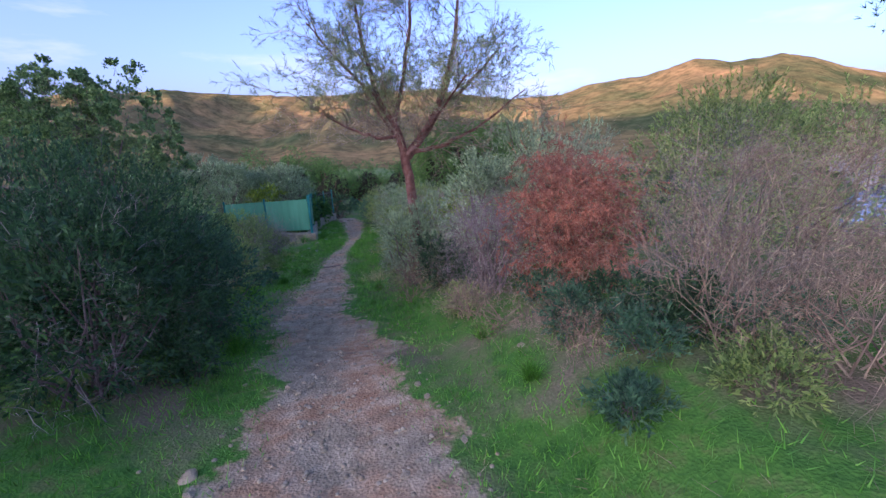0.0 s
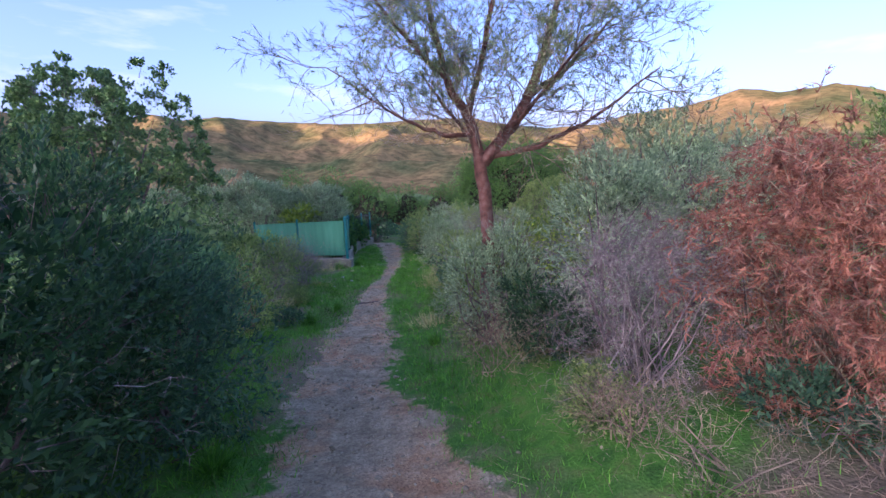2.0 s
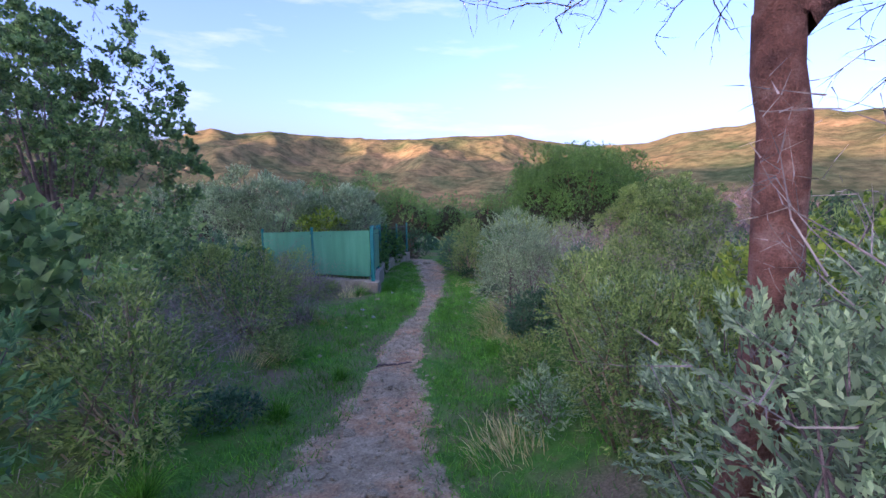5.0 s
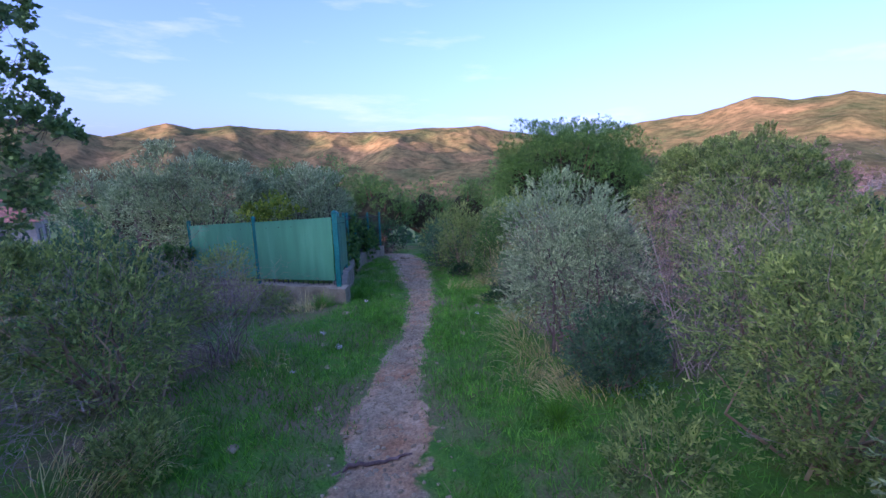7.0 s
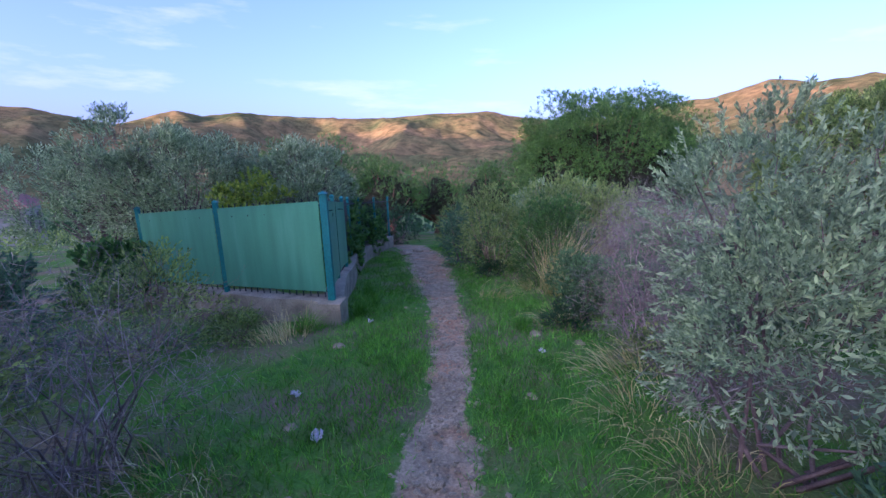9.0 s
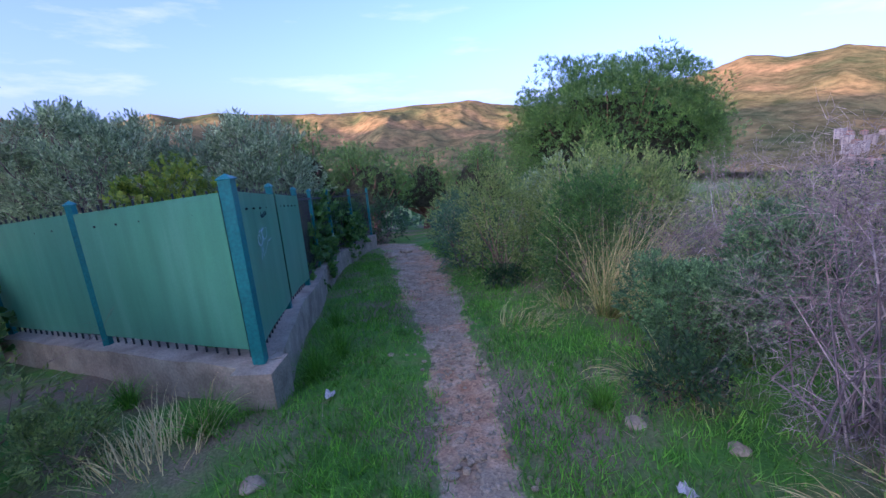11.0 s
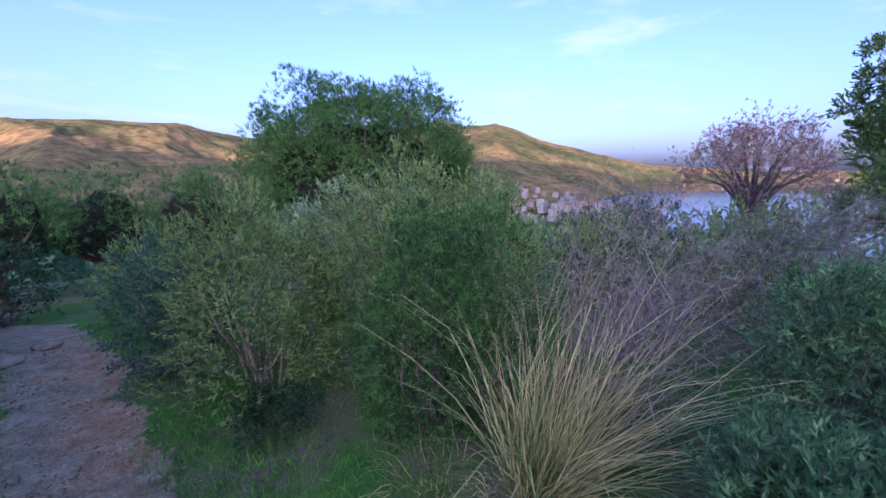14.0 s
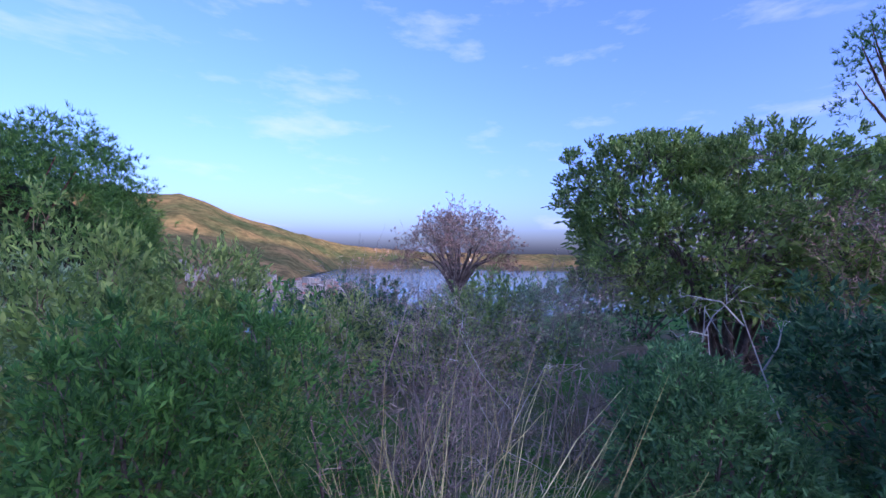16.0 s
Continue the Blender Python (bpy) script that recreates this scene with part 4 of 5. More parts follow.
shrub("heath_shrub", 8.0, 6.4, 1.6, 1.5, 3.0, "scrub", 1300, "tall olive-green heath shrub on the bank", 141, size=1.5)
brush("dead_shrub", 4.3, 2.9, 0.9, 0.8, 1.6, TWIG_BROWN, 150, "tangle of brown dry brushwood on the bank", 142, (6, 4), 0.005)
brush("dead_shrub", 2.7, 1.75, 0.6, 0.5, 0.7, TWIG_BROWN, 100, "low brown dry brushwood over weeds", 143, (5, 4), 0.004)
brush("dead_shrub", 3.6, 1.9, 0.7, 0.6, 1.1, TWIG_BROWN, 110, "brown dry brushwood over weeds", 144, (5, 4), 0.005)
for wx, wy, wr, wh, wspec in ((1.75, 2.35, 0.28, 0.35, "blue"), (1.35, 1.9, 0.22, 0.2, "blue"), (2.1, 1.75, 0.3, 0.3, "scrub"), (1.9, 3.15, 0.3, 0.4, "dark"), (2.6, 2.2, 0.3, 0.4, "blue"), (3.0, 1.4, 0.35, 0.4, "scrub"), (1.6, 3.9, 0.3, 0.3, "blue"), (0.9, 4.6, 0.25, 0.3, "scrub"), (0.35, 6.9, 0.3, 0.45, "scrub"), (0.25, 8.9, 0.3, 0.5, "grey"), (0.3, 10.2, 0.35, 0.5, "scrub"), (0.75, 13.6, 0.35, 0.45, "scrub"), (0.35, 14.9, 0.3, 0.35, "dark"), (-0.05, 18.6, 0.3, 0.4, "dark"), (-2.6, 8.9, 0.3, 0.3, "blue"), (-2.75, 10.6, 0.3, 0.35, "scrub"), (-3.4, 14.9, 0.3, 0.4, "scrub"), (-1.75, 3.7, 0.25, 0.4, "dark")):
    shrub("weed", wx, wy, wr, wr, wh, wspec, 260, "small green leafy weed at the turf's edge", int(wy * 50), size=0.8, stems=6, category="plant", group="weeds beside the trail")
for wx, wy, wr, wh in ((1.15, 3.7, 0.4, 0.3), (1.6, 3.3, 0.4, 0.28), (0.95, 4.35, 0.3, 0.35), (1.45, 2.75, 0.35, 0.25)):
    brush("dead_shrub", wx, wy, wr, wr, wh, TWIG_BROWN, 60, "low brown dry twigs lying over turf", int(wy * 100), (5, 4), 0.004, length=0.22)
# -- round the half-bare pine
sparse_pine()
shrub("juniper_shrub", 0.55, 6.55, 0.55, 0.5, 1.55, "grey", 1700, "grey-green juniper shrub at the pine's foot", 18, dead=30, size=0.75)
shrub("juniper_shrub", 1.6, 5.75, 0.65, 0.65, 2.15, "grey", 1700, "grey-green juniper shrub with soft tufted foliage", 19)
shrub("mastic_shrub", 0.95, 5.85, 0.42, 0.42, 0.75, "dark", 800, "low dark green shrub over dry litter", 20, dead=40)
shrub("heath_shrub", 0.65, 8.3, 0.6, 0.7, 1.45, "scrub", 2300, "yellow-green heath shrub below the pine", 21, size=0.65)
shrub("heath_shrub", 1.9, 8.4, 1.1, 0.9, 1.8, "yellow", 1200, "yellow-green broom shrub behind the pine", 22, size=0.6)
shrub("heath_shrub", 2.6, 6.6, 0.95, 0.9, 2.8, "grey", 1400, "grey-green shrub on the bank", 23)
brush("dead_shrub", 0.45, 5.9, 0.35, 0.5, 0.5, TWIG_BROWN, 62, "brown dry twigs at the trail's edge", 24, (5, 4), 0.004)
# -- left side, middle stretch
leaf_tree("oak_tree", -7.9, 13.2, 2.5, 2.1, 5.9, 1.2, "oak", 5000, "broad-leaved oak tree with an open crown", 25, 26, 0.75, size=0.7, fill=0.6)
shrub("oak_shrub", -5.2, 10.6, 1.3, 1.3, 2.2, "oak", 1300, "green oak scrub below the oak tree", 26, size=0.8)
shrub("heath_shrub", -2.95, 8.4, 0.55, 0.6, 1.35, "scrub", 800, "thin grey-green broom shrub beside turf", 27, depth=0.7, dead=40)
shrub("mastic_shrub", -2.95, 6.6, 0.7, 0.85, 1.75, "sea", 1500, "sea-green leafy shrub beside the trail", 28)
shrub("mastic_shrub", -4.6, 7.9, 1.2, 1.2, 1.9, "oak", 1000, "mid-green oak shrub thicket", 29, size=1.2)
brush("dead_shrub", -3.35, 9.5, 0.7, 0.7, 0.75, TWIG_GREY, 112, "grey dry brushwood beside turf", 30, (5, 4), 0.004)
shrub("heath_shrub", -3.6, 11.6, 0.85, 0.8, 1.5, "scrub", 1300, "grey-green scrub shrub beside turf", 31, dead=80)
brush("dead_shrub", -3.2, 12.5, 0.65, 0.65, 1.05, TWIG_GREY, 137, "grey bare heath twigs beside the fence", 32, (6, 4), 0.005)
shrub("mastic_shrub", -5.2, 13.4, 1.1, 1.2, 1.7, "blue", 1300, "blue-green shrub thicket by the fence", 33, size=1.2)
brush("dead_shrub", -4.2, 10.2, 0.9, 0.8, 1.0, TWIG_GREY, 137, "grey dry brushwood under shrubs", 34, (5, 4), 0.005)
shrub("heath_shrub", -4.2, 14.7, 0.7, 0.8, 1.2, "scrub", 700, "green scrub in front of the fence", 35, dead=30)
# -- right side, middle stretch
shrub("juniper_shrub", 0.6, 12.25, 0.8, 0.75, 2.1, "grey", 3000, "grey-green juniper shrub with dark stems", 36, low=0.3, stems=10, size=0.75)
shrub("heath_shrub", 1.2, 10.2, 0.6, 0.85, 1.6, "scrub", 2800, "olive-green heath shrub over the turf", 37, size=0.7, dead=30)
shrub("mastic_shrub", 0.6, 11.35, 0.42, 0.4, 0.75, "blue", 1000, "low blue-green shrub at the turf's edge", 157, size=0.8)
brush("dead_shrub", 1.4, 11.6, 0.8, 0.7, 1.75, TWIG_GREY, 162, "mauve-grey dry heath shrub", 38, (6, 4), 0.005)
shrub("heath_shrub", 1.05, 9.2, 0.5, 0.55, 1.25, "grey", 1600, "grey-green shrub at the turf's edge", 39, size=0.75)
brush("dead_shrub", 0.6, 13.1, 0.5, 0.6, 0.95, TWIG_GREY, 112, "grey dry heath shrub at the trail's edge", 40, (6, 4), 0.004)
shrub("heath_shrub", 2.8, 12.6, 1.2, 1.1, 1.9, "scrub", 1300, "green heath shrub behind dry brushwood", 41, size=1.2)
brush("dead_shrub", 2.6, 10.4, 0.9, 0.9, 2.0, TWIG_GREY, 112, "pinkish grey dry brushwood", 42, (6, 4), 0.006)
# -- end of the trail
brush("dead_shrub", 0.95, 14.35, 0.55, 0.55, 1.5, TWIG_GREY, 220, "mauve-grey dry heath shrub beside the trail", 43, (6, 5), 0.004)
shrub("mastic_shrub", 0.85, 15.6, 0.5, 0.5, 0.85, "sea", 3000, "sea-green leafy shrub beside dry grass", 44, size=0.62)
shrub("mastic_shrub", 1.7, 15.75, 0.5, 0.55, 1.25, "sea", 3000, "sea-green leafy shrub with upright shoots", 45, size=0.62)
tussock("dry_grass_tussock", 0.72, 16.8, 0.6, 1.4, 420, STRAW, "tall dry straw-coloured grass tussock", (0.45, -0.2))
tussock("green_grass_tussock", 0.7, 16.75, 0.45, 0.9, 220, LEAF_SCRUB, "green blades of the tall grass tussock", (0.1, 0.0))
shrub("myrtle_shrub", 0.85, 17.85, 0.75, 0.72, 1.8, "myrtle", 5600, "bright green leafy myrtle shrub beside the trail", 46, size=0.58)
shrub("myrtle_shrub", 1.4, 18.8, 1.0, 0.9, 2.35, "scrub", 2200, "tall olive-green shrub beside the trail", 47)
shrub("myrtle_shrub", 0.15, 19.4, 0.8, 0.85, 1.95, "scrub", 1700, "olive-green shrub at the trail's bend", 48)
shrub("juniper_shrub", -0.4, 20.6, 0.65, 0.75, 1.65, "blue", 1400, "blue-green shrub at the trail's bend", 49)
shrub("heath_shrub", 1.7, 20.6, 1.2, 1.1, 2.3, "grey", 1500, "grey-green shrub in front of the round pine", 50, size=1.2)
shrub("heath_shrub", -0.3, 22.6, 0.9, 0.9, 1.7, "scrub", 1100, "green shrub closing the trail's far end", 51)
brush("dead_shrub", 1.75, 17.0, 0.5, 0.5, 1.0, TWIG_GREY, 137, "mauve-grey dry heath twigs between green shrubs", 52, (6, 4), 0.004)
shrub("heath_shrub", 2.25, 18.5, 0.5, 0.45, 1.95, "scrub", 900, "olive-green heath shrub above the bay", 156)
brush("bleached_shrub", 1.75, 16.6, 0.22, 0.2, 1.3, TWIG_PALE, 7, "bleached upright dead branches", 53, (4, 3), 0.005, stem=0.005)
brush("dead_shrub", 2.9, 17.4, 0.8, 0.7, 1.75, TWIG_GREY, 162, "mauve-grey dry heath shrub above the bay", 54, (6, 4), 0.005)
brush("dead_shrub", 3.0, 16.2, 0.6, 0.6, 1.5, TWIG_GREY, 137, "mauve-grey dry heath shrub above the bay", 55, (6, 4), 0.005)
shrub("heath_shrub", 2.6, 19.0, 0.5, 0.45, 2.0, "scrub", 350, "thin upright heath shoots against the sky", 56, depth=0.8)
brush("bleached_shrub", 2.4, 15.4, 0.35, 0.3, 1.55, TWIG_PALE, 8, "bleached bare branches below the leafy tree", 57, (3, 3), 0.012)
leaf_tree("phillyrea_tree", 3.9, 14.75, 1.2, 1.6, 2.85, 1.0, "fine", 5200, "round evergreen tree with many thin stems", 58, 18, 0.4, size=0.8, fill=1.6)
brush("red_shrub", 2.9, 14.35, 0.5, 0.5, 1.8, TWIG_BROWN, 50, "dry shrub with reddish brown twigs", 59, (5, 4), tips=NEEDLE_PINK, tip_n=3)
shrub("mastic_shrub", 2.15, 14.6, 0.6, 0.6, 1.35, "blue", 1100, "dark green leafy shrub thicket", 60)
for i, (sx, sy, sr, sh, sp) in enumerate(((4.6, 17.2, 1.0, 1.4, "scrub"), (5.6, 18.8, 1.2, 1.3, "dark"), (4.4, 19.2, 1.0, 1.5, "scrub"), (6.6, 16.6, 1.2, 1.3, "grey"), (8.0, 20.5, 1.6, 1.6, "dark"), (7.4, 14.6, 1.3, 1.7, "dark"), (5.3, 12.6, 1.3, 2.3, "dark"), (4.3, 11.0, 1.2, 2.0, "scrub"), (4.2, 8.6, 1.3, 2.0, "scrub"), (6.4, 9.6, 1.6, 2.0, "dark"), (10.5, 17.5, 1.8, 1.6, "scrub"), (3.6, 21.4, 1.2, 1.9, "scrub"))):
    shrub("scrub_bush", sx, sy, sr, sr, sh, sp, 700, "green scrub bush on the slope above the bay", 120 + i, size=1.5, stems=14, group="scrub on the slope")
umbrella_dead(8.5, 18.0, 2.7, 1.0)
dense_pine("round_pine_tree", 6.3, 28.5, 4.2, 6.2, 1.0, 17000, "large round dense green pine above the shrubs", 61)
dense_pine("pine_tree_tall", 12.0, 7.2, 1.5, 7.0, 4.0, 840, "tall pine behind the leafy tree", 62)
# -- behind the fence
leaf_tree("olive_tree", -6.9, 20.3, 1.9, 1.6, 3.75, 0.9, "olive", 2500, "silver-green olive tree behind the fence", 63)
leaf_tree("olive_tree", -4.8, 21.2, 1.6, 1.5, 3.35, 0.8, "olive", 2300, "silver-green olive tree behind the fence", 64)
leaf_tree("olive_tree", -9.6, 21.5, 2.0, 1.8, 3.4, 0.8, "olive", 1300, "silver-green olive tree behind the fence", 65)
shrub("broom_shrub", -4.75, 18.8, 0.8, 0.6, 2.5, "yellow", 800, "yellow-green shrub behind the fence", 66)
shrub("laurel_hedge", -3.27, 20.1, 0.45, 1.9, 1.65, "laurel", 2200, "dark green broad-leaved hedge behind iron railings", 67, blobs=14, category="hedge")
shrub("laurel_hedge", -3.12, 23.0, 0.5, 1.6, 1.45, "laurel", 1500, "dark green broad-leaved hedge behind iron railings", 68, blobs=12, category="hedge")
shrub("laurel_hedge", -6.3, 16.9, 0.5, 0.7, 1.1, "laurel", 500, "dark green leafy bush beside the fence", 69, category="hedge")
shrub("heath_shrub", -2.5, 26.0, 1.2, 1.0, 1.7, "dark", 900, "dark shrub closing the trail's far end", 70, size=1.4)
for i, (px, py, pr, ph) in enumerate(((-5.6, 30, 1.5, 4.7), (-3.0, 30, 1.6, 3.7), (-4.2, 36, 2.0, 5.2), (-8.6, 32, 1.7, 5.0), (-0.8, 34, 1.9, 4.0), (-13, 28, 2.4, 4.0), (1.8, 33, 1.8, 3.8))):
    dense_pine("pine_tree", px, py, pr, ph, 0.9, 900, "green pine in the tree belt below the trail", 80 + i, size=1.3, group="pines below the trail")


# ---- far woods, town ----
def far_woods():
    n = 560
    x, y = rng.uniform(-160, 60, n), rng.uniform(40, 260, n)
    keep = ~((x > 0.25 * y) & (y < 90))
    x, y = x[keep], y[keep]
    z = ground_z(x, y)
    P, D, Ls = [], [], []
    for cx, cy, cz in zip(x, y, z):
        r, k = rng.uniform(1.8, 3.4), 42
        d = unit(rng.normal(size=(k, 3)) + np.array([0, 0, 0.4]))
        P.append(np.array([cx, cy, cz + r * 0.7]) + d * r * np.array([1, 1, 0.8]) * rng.uniform(0.75, 1, (k, 1)))
        D.append(unit(d + rng.normal(size=d.shape) * 0.6))
        Ls.append(np.full(k, r * 0.4))
    me = leaves_mesh("far_woods", np.concatenate(P), np.concatenate(D), np.concatenate(Ls), np.concatenate(Ls) * 0.7, LEAF_DARK)
    tagged(new("far_woods", me), "dark evergreen woods on the valley slope", "woods", kind="stuff")


far_woods()


def scrub_cover():
    """Low scrub over the hillside on both sides, away from the trail."""
    n = 620
    x, y = rng.uniform(-32, 34, n), rng.uniform(-14, 40, n)
    keep = ((x < -6.5) & ~((y > 14) & (y < 24) & (x > -12))) | ((x > 5.0) & (y < 13)) | ((x > 9.5) & (y < 26)) | (x > 13)
    keep &= ~((x > 4) & (x < 12) & (y > 22))
    x, y = x[keep], y[keep]
    z = ground_z(x, y)
    P, D, Ls = [], [], []
    for cx, cy, cz in zip(x, y, z):
        r, k = rng.uniform(0.5, 0.95), 90
        d = unit(rng.normal(size=(k, 3)) + np.array([0, 0, 0.45]))
        P.append(np.array([cx, cy, cz + r * 0.45]) + d * r * np.array([1.2, 1.2, 0.8]) * rng.uniform(0.6, 1, (k, 1)))
        D.append(unit(d + np.array([0, 0, 0.5]) + rng.normal(size=d.shape) * 0.6))
        Ls.append(rng.uniform(0.12, 0.26, k))
    L = np.concatenate(Ls)
    tagged(new("scrub_cover", leaves_mesh("scrub_cover", np.concatenate(P), np.concatenate(D), L, L * 0.35, LEAF_SCRUB)), "low green scrub covering the hillside", "scrub", kind="stuff")


scrub_cover()
HOUSE_WALLS = [rough_mat("house_plaster", c, tuple(v * 1.12 for v in c), tuple(v * 1.2 for v in c), 0.15, 0.1) for c in ((0.27, 0.25, 0.19), (0.29, 0.26, 0.18), (0.31, 0.3, 0.24), (0.25, 0.19, 0.13))]
HOUSE_ROOF = rough_mat("house_roof_tile", (0.26, 0.12, 0.08), (0.32, 0.16, 0.1), (0.38, 0.2, 0.14), 0.3, 0.2)
HOUSE_GLASS = rough_mat("house_window", (0.08, 0.08, 0.08), (0.12, 0.12, 0.12), (0.16, 0.16, 0.16), 0.3, 0.0, rough=0.2)


def make_house(w, d, floors, wall, pitched):
    h = 3.0 * floors
    e = thing("house", 0, 0, 0, "pale plastered town house with rows of windows", "house", "houses of the bay town")
    bm = bmesh.new()
    bmesh.ops.create_cube(bm, size=1, matrix=Matrix.Translation((0, 0, h / 2 - 2)) @ Matrix.Diagonal((w, d, h + 4, 1)))
    part("walls", bm_mesh("walls", bm, wall), e)
    bm = bmesh.new()
    if pitched:
        vs = [bm.verts.new(v) for v in ((-w / 2 - .4, -d / 2 - .4, h), (w / 2 + .4, -d / 2 - .4, h), (w / 2 + .4, d / 2 + .4, h), (-w / 2 - .4, d / 2 + .4, h), (-w / 4, 0, h + 2), (w / 4, 0, h + 2))]
        for f in ((0, 1, 5, 4), (1, 2, 5), (2, 3, 4, 5), (3, 0, 4), (3, 2, 1, 0)):
            bm.faces.new([vs[i] for i in f])
    else:
        bmesh.ops.create_cube(bm, size=1, matrix=Matrix.Translation((0, 0, h + 0.25)) @ Matrix.Diagonal((w + 0.6, d + 0.6, 0.5, 1)))
    part("roof", bm_mesh("roof", bm, HOUSE_ROOF if pitched else wall), e)
    bm = bmesh.new()
    for f in range(floors):
        for s in (-1, 1):
            n = max(2, int(w / 5))
            for i in range(n):
                bmesh.ops.create_cube(bm, size=1, matrix=Matrix.Translation(((i + 0.5) / n * w - w / 2, s * d / 2, 3 * f + 1.6)) @ Matrix.Diagonal((1.5, 0.16, 1.5, 1)))
            n = max(2, int(d / 5))
            for i in range(n):
                bmesh.ops.create_cube(bm, size=1, matrix=Matrix.Translation((s * w / 2, (i + 0.5) / n * d - d / 2, 3 * f + 1.6)) @ Matrix.Diagonal((0.16, 1.5, 1.5, 1)))
    part("windows", bm_mesh("windows", bm, HOUSE_GLASS), e, kind="stuff")
    return e


def build_town():
    kinds = [make_house(14, 11, 4, HOUSE_WALLS[0], False), make_house(11, 10, 3, HOUSE_WALLS[1], True), make_house(18, 11, 5, HOUSE_WALLS[2], False), make_house(10, 9, 2, HOUSE_WALLS[3], True), make_house(12, 12, 3, HOUSE_WALLS[2], True)]
    r = random.Random(5)
    spots = []
    while len(spots) < 115:
        az, dist = r.uniform(46, 66), r.uniform(640, 1020)
        x, y = dist * math.sin(radians(az)), dist * math.cos(radians(az))
        if any((x - a) ** 2 + (y - b) ** 2 < 190 for a, b in spots):
            continue
        spots.append((x, y))
        z = max(gz(x, y), float(mountain_z(np.array(az), np.array(dist))) if dist > 760 else -999, SEA + 1)
        ob, m = kinds[len(spots) % 5], pose(x, y, z, 0, 0, r.choice((20, 25, 110, 60)) + r.uniform(-8, 8))
        if len(spots) <= 5:
            ob.matrix_world = m
        else:
            copy_thing(ob, m)
    near = make_house(9, 8, 1, HOUSE_WALLS[2], True)
    near.matrix_world = pose(-36, 42, gz(-36, 42) - 0.2, 0, 0, 35)
    tagged(near, "low white house with a red tiled roof behind olive trees")
    # villas on the coast across the bay
    for i in range(26):
        az, dist = r.uniform(66, 84), r.uniform(2080, 2500)
        x, y = dist * math.sin(radians(az)), dist * math.cos(radians(az))
        copy_thing(kinds[(1, 3, 4)[i % 3]], pose(x, y, max(float(mountain_z(np.array(az), np.array(dist))), SEA + 1), 0, 0, r.uniform(0, 180)))


build_town()


# ---- turf, litter, stones ----
def turf():
    n = 200000
    y = rng.uniform(0.3, 24, n)
    off = rng.normal(0, 1.0, n) * 1.1
    x = np.interp(y, PY, PX) + off
    edge = np.abs(off) / np.interp(y, PY, PW)
    patch = 0.5 + 0.5 * np.sin(1.9 * x + 0.7) * np.sin(1.3 * y + 0.4 * x) + 0.35 * np.sin(5 * x + 2) * np.sin(4.2 * y)
    lushy = np.interp(y, [0, 2, 4, 5, 8, 9.5, 16, 24], [0.7, 0.75, 0.7, 0.6, 0.7, 1.0, 1.0, 0.75])
    keep = (rng.random(n) < np.clip(edge * 1.1 - 0.62, 0.0, 1)) & (rng.random(n) < np.clip(patch * 0.8 + 0.35, 0.12, 1) * lushy) & (x > -4.6)
    wallside = (y > 15.4) & (x < np.interp(y, [p[1] for p in SIDE], [p[0] for p in SIDE]) + 0.16)
    keep &= ~wallside
    keep &= ~((x > 0.45) & (y > 3.2) & (y < 8) & (rng.random(len(x)) < 0.7))
    x, y, edge, patch = x[keep], y[keep], edge[keep], patch[keep]
    n = len(x)
    P = np.c_[x, y, ground_z(x, y) - 0.01]
    D = unit(np.c_[rng.normal(0, 0.5, (n, 2)), np.ones(n)])
    L = rng.uniform(0.035, 0.11, n) * np.clip(0.45 + 0.4 * edge * 0.6 + 0.3 * patch, 0.4, 1.25)
    tagged(new("turf", needles_mesh("turf", P, D, L, 0.009, GRASS)), "short bright green turf beside the trail", "grass", kind="stuff")
    m = 6000
    y = rng.uniform(0.5, 23, m)
    off = rng.normal(0, 1.3, m)
    x = np.interp(y, PY, PX) + off
    keep = (np.abs(off) > np.interp(y, PY, PW) * 0.95) & (x > -4.4) & ~((y > 15.2) & (x < -2.2))
    x, y = x[keep], y[keep]
    P = np.c_[x, y, ground_z(x, y)]
    D = unit(np.c_[rng.normal(0, 1.0, (len(x), 2)), np.full(len(x), 0.4)])
    tagged(new("dry_litter", needles_mesh("dry_litter", P, D, rng.uniform(0.06, 0.22, len(x)), 0.0035, TWIG_BROWN)), "dry straw and twigs lying in the turf", "litter", kind="stuff")


turf()
tus = tussock("weed_clump", -2.1, 16.35, 0.4, 0.34, 300, GRASS, "lush green grass clump by the wall")
for wx, wy, ws in ((-2.2, 15.9, 0.9), (-2.3, 17.3, 0.8), (-2.7, 15.1, 0.9), (-3.6, 15.7, 0.8), (-1.9, 10.2, 0.7), (-2.2, 9.2, 0.9), (-2.5, 7.9, 0.9), (0.05, 9.4, 0.8), (0.0, 11.0, 0.8), (-0.2, 14.9, 0.7), (-0.1, 7.4, 0.7), (1.0, 2.6, 0.6), (0.9, 3.6, 0.7), (-1.7, 4.6, 0.8)):
    c = copy_thing(tus, pose(wx, wy, gz(wx, wy) - 0.01, 0, 0, wx * 97))
    c.scale = (ws, ws, ws)
    tagged(c, "lush green grass clump in the turf")
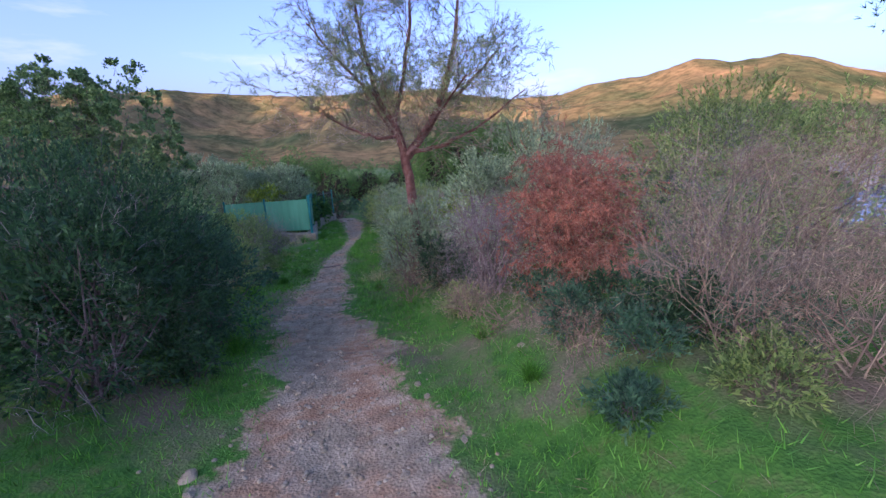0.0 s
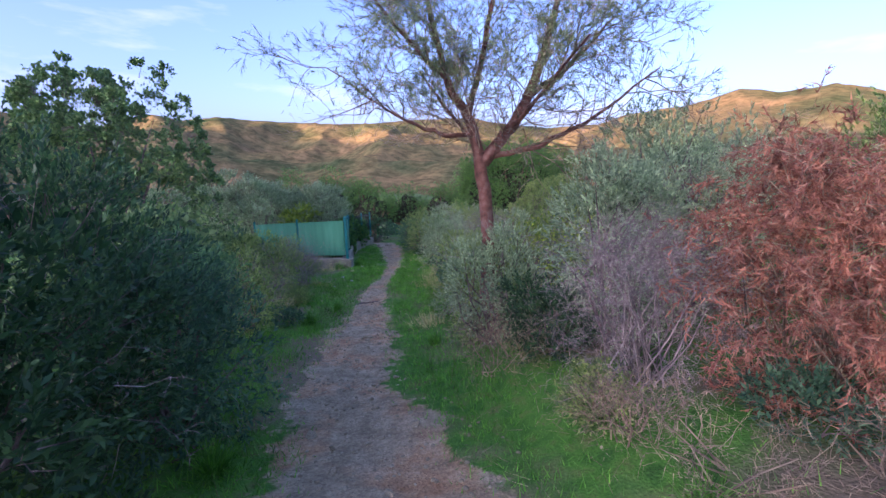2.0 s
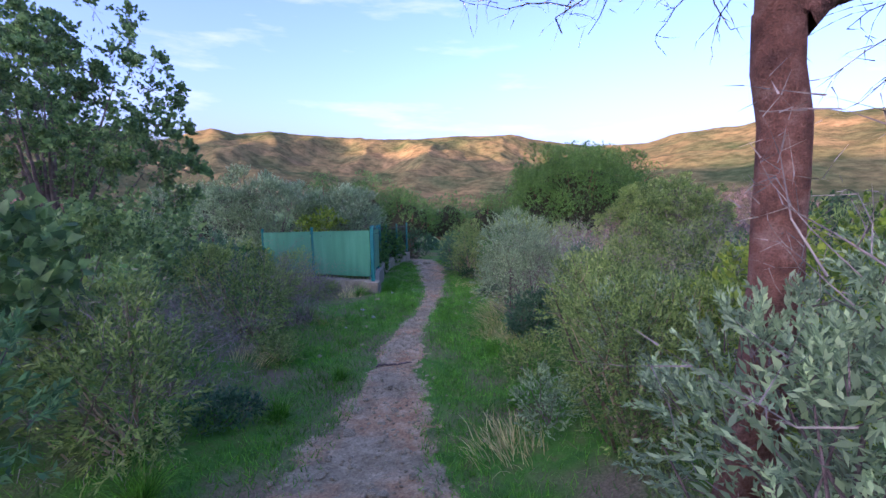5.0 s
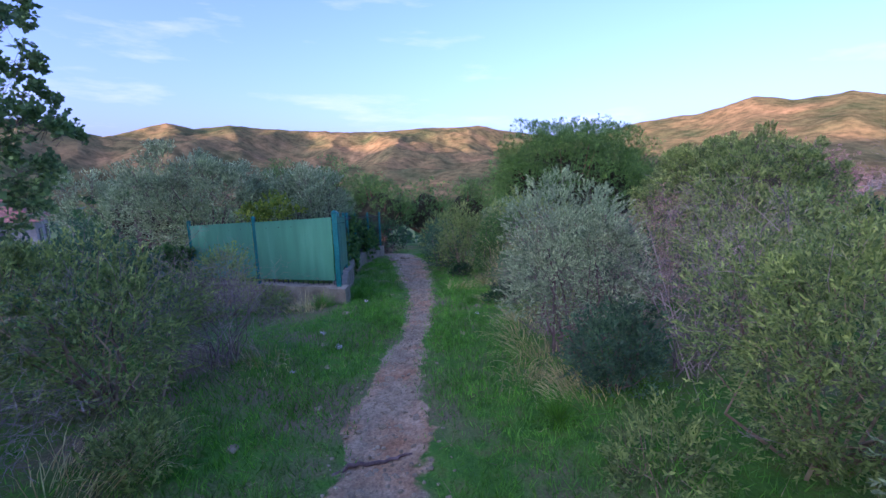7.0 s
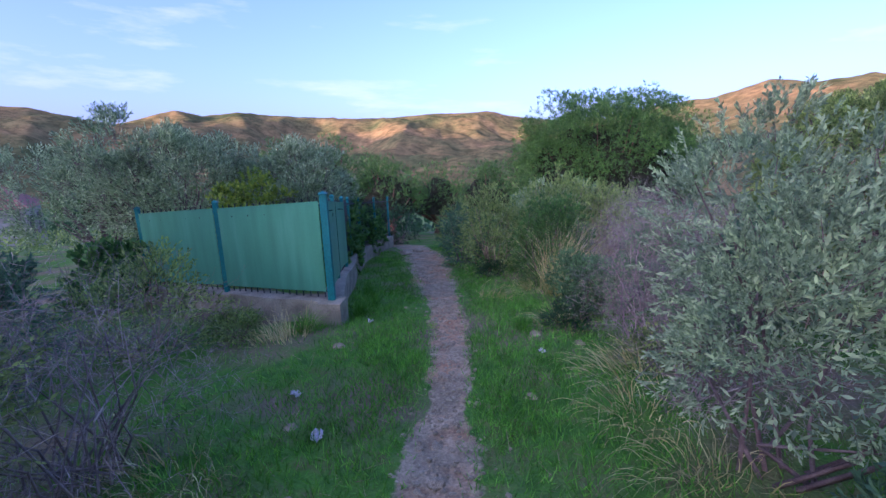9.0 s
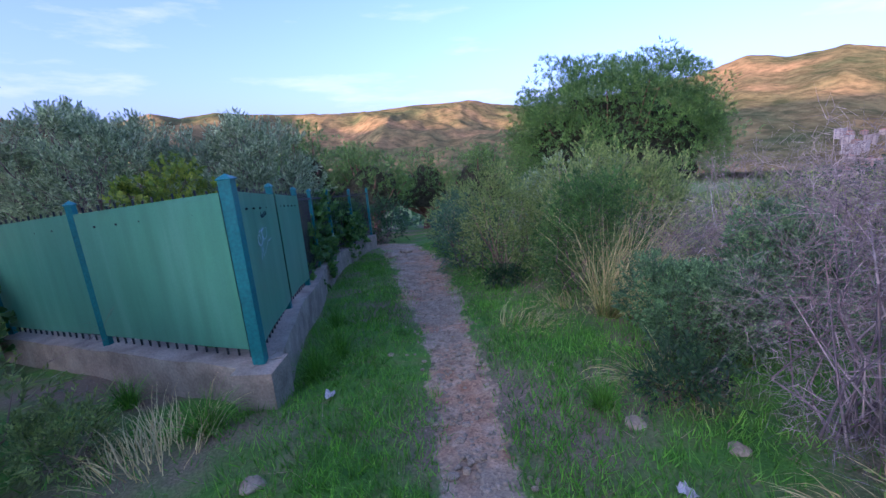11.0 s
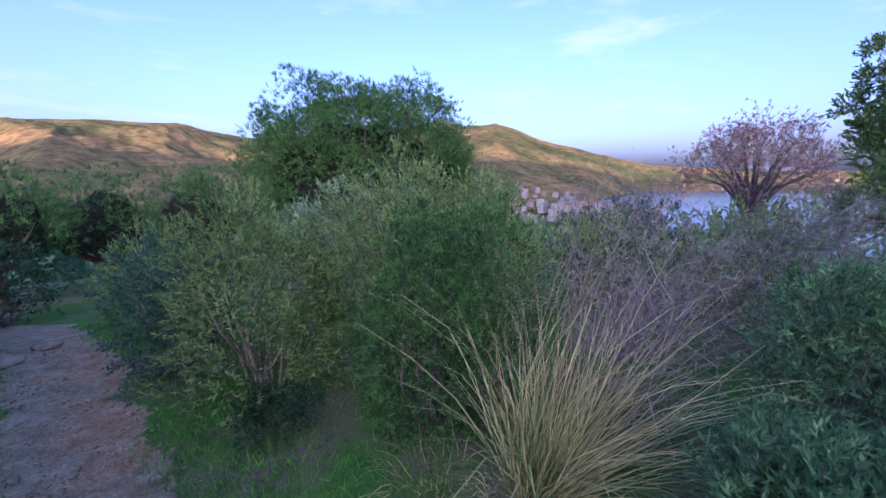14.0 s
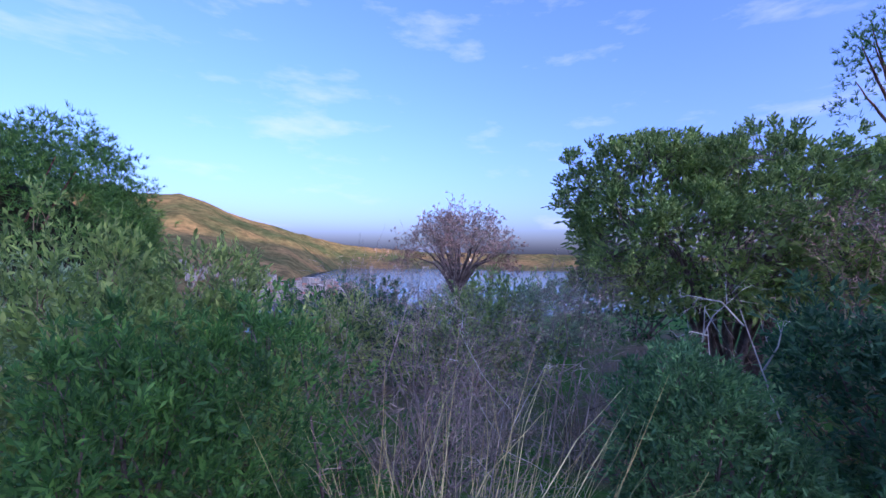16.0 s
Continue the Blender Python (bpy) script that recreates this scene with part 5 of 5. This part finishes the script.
for wx, wy, ws in ((-2.9, 14.9, 0.5), (0.35, 13.6, 0.45), (-3.0, 10.6, 0.5), (0.15, 12.3, 0.45), (-0.15, 8.6, 0.4), (0.3, 15.1, 0.45), (0.0, 11.7, 0.4), (0.3, 11.4, 0.4), (0.1, 13.0, 0.35), (-2.75, 12.4, 0.4), (-0.2, 16.7, 0.4), (0.4, 17.2, 0.4)):
    tussock("dry_grass_tuft", wx, wy, 1.6, ws * 0.8, 170, STRAW, "dry straw-coloured grass tuft at the trail's edge", (0.9 * math.cos(wy * 9), 0.9 * math.sin(wy * 9)))


def stone_mesh(seed, flat=0.55):
    bm = bmesh.new()
    bmesh.ops.create_icosphere(bm, subdivisions=1, radius=1)
    for v in bm.verts:
        v.co *= 1 + 0.45 * noise.noise(v.co * 1.1 + Vector((seed * 7.3, 0, 0)))
        v.co.z *= flat
    return bm_mesh("stone", bm, STONE)


def stones():
    shapes = [stone_mesh(s, f) for s, f in ((1, 0.5), (2, 0.6), (3, 0.45), (4, 0.7), (5, 0.55))]
    tris = [np.array([v.co for v in s.vertices]) for s in shapes]
    face = np.array([list(p.vertices) for p in shapes[0].polygons])
    r = np.random.default_rng(21)
    for i in range(290):
        y = r.uniform(1.2, 20)
        x = np.interp(y, PY, PX) + r.normal(0, 0.62) * np.interp(y, PY, PW)
        s = r.uniform(0.016, 0.036) * (1.5 if r.random() < 0.07 else 1)
        ob = new("stone", shapes[i % 5])
        ob.parent = ground
        ob.location, ob.rotation_euler, ob.scale = (x, y, gz(x, y) + s * 0.15), (r.uniform(-.3, .3), r.uniform(-.3, .3), r.uniform(0, 6)), (s * r.uniform(.8, 1.4), s, s)
    n = 2600
    y = r.uniform(0.6, 23, n)
    x = np.interp(y, PY, PX) + r.normal(0, 0.6, n) * np.interp(y, PY, PW)
    z = ground_z(x, y)
    V, F = [], []
    for i in range(n):
        a = r.uniform(0, 6.3)
        s = r.uniform(0.008, 0.021)
        t = tris[i % 5] * s
        V.append(np.c_[t[:, 0] * math.cos(a) - t[:, 1] * math.sin(a), t[:, 0] * math.sin(a) + t[:, 1] * math.cos(a), t[:, 2]] + (x[i], y[i], z[i] + s * 0.2))
        F.append(face + 12 * i)
    part("gravel", fast_mesh("gravel", np.concatenate(V), np.concatenate(F), STONE), ground, "grey and tan gravel chips", "stuff")


def rock(x, y, s, label, mat=STONE, flat=0.55, name="rock"):
    bm = bmesh.new()
    bmesh.ops.create_icosphere(bm, subdivisions=3, radius=s)
    for v in bm.verts:
        v.co *= 1 + 0.4 * noise.noise(v.co / s * 0.9 + Vector((x * 9, y, 0))) + 0.1 * noise.noise(v.co / s * 3)
        v.co.z *= flat
    ob = new(name, bm_mesh(name, bm, mat))
    ob.location = (x, y, gz(x, y) + s * 0.12)
    return tagged(ob, label, "rock")


stones()
for rx_, ry_, rs in ((-2.2, 14.5, 0.06), (-0.12, 14.65, 0.06), (0.25, 14.35, 0.05), (-1.95, 22.6, 0.18), (-1.6, 23.1, 0.15), (1.1, 3.1, 0.035), (-2.35, 10.9, 0.05), (-1.2, 2.2, 0.05), (-2.0, 17.5, 0.05), (-2.0, 12.3, 0.04), (-2.2, 13.0, 0.045), (-0.5, 13.3, 0.04), (-1.9, 11.5, 0.035), (-0.3, 15.6, 0.03), (-1.6, 16.2, 0.03)):
    rock(rx_, ry_, rs, "pale grey rock lying in the turf")
sv = [(-0.27, -0.1, 0.012, 0.014), (-0.1, 0.02, 0.02, 0.013), (0.1, 0.03, 0.016, 0.012), (0.28, 0.09, 0.012, 0.008)]
stick = new("stick", limb_mesh("stick", [sv], BARK, 6))
stick.location = (-1.38, 10.67, gz(-1.38, 10.67) + 0.004)
tagged(stick, "fallen grey-brown stick across the gravel trail", "stick")


def litter(x, y, s, turn):
    """A crumpled scrap of paper or plastic lying on the turf."""
    bm = bmesh.new()
    bmesh.ops.create_grid(bm, x_segments=7, y_segments=6, size=0.5)
    for v in bm.verts:
        k = noise.noise(v.co * 3.5 + Vector((x * 5, y * 3, turn)))
        v.co = Vector((v.co.x * (1 + 0.3 * k), v.co.y * 0.7 * (1 - 0.3 * k), 0.18 + 0.35 * k)) * s * 0.75
    bmesh.ops.solidify(bm, geom=bm.faces[:], thickness=0.002)
    ob = new("litter", bm_mesh("litter", bm, PLASTIC_WHITE))
    ob.location, ob.rotation_euler = (x, y, gz(x, y) + 0.02), (0, 0, turn)
    tagged(ob, "crumpled white scrap of litter in the turf", "litter", "litter beside the trail")


for lx, ly, ls in ((-2.31, 12.17, 0.07), (-2.31, 13.48, 0.12), (-1.99, 12.87, 0.14), (-0.20, 14.09, 0.10), (-2.0, 15.45, 0.13)):
    litter(lx, ly, ls, lx * 7)
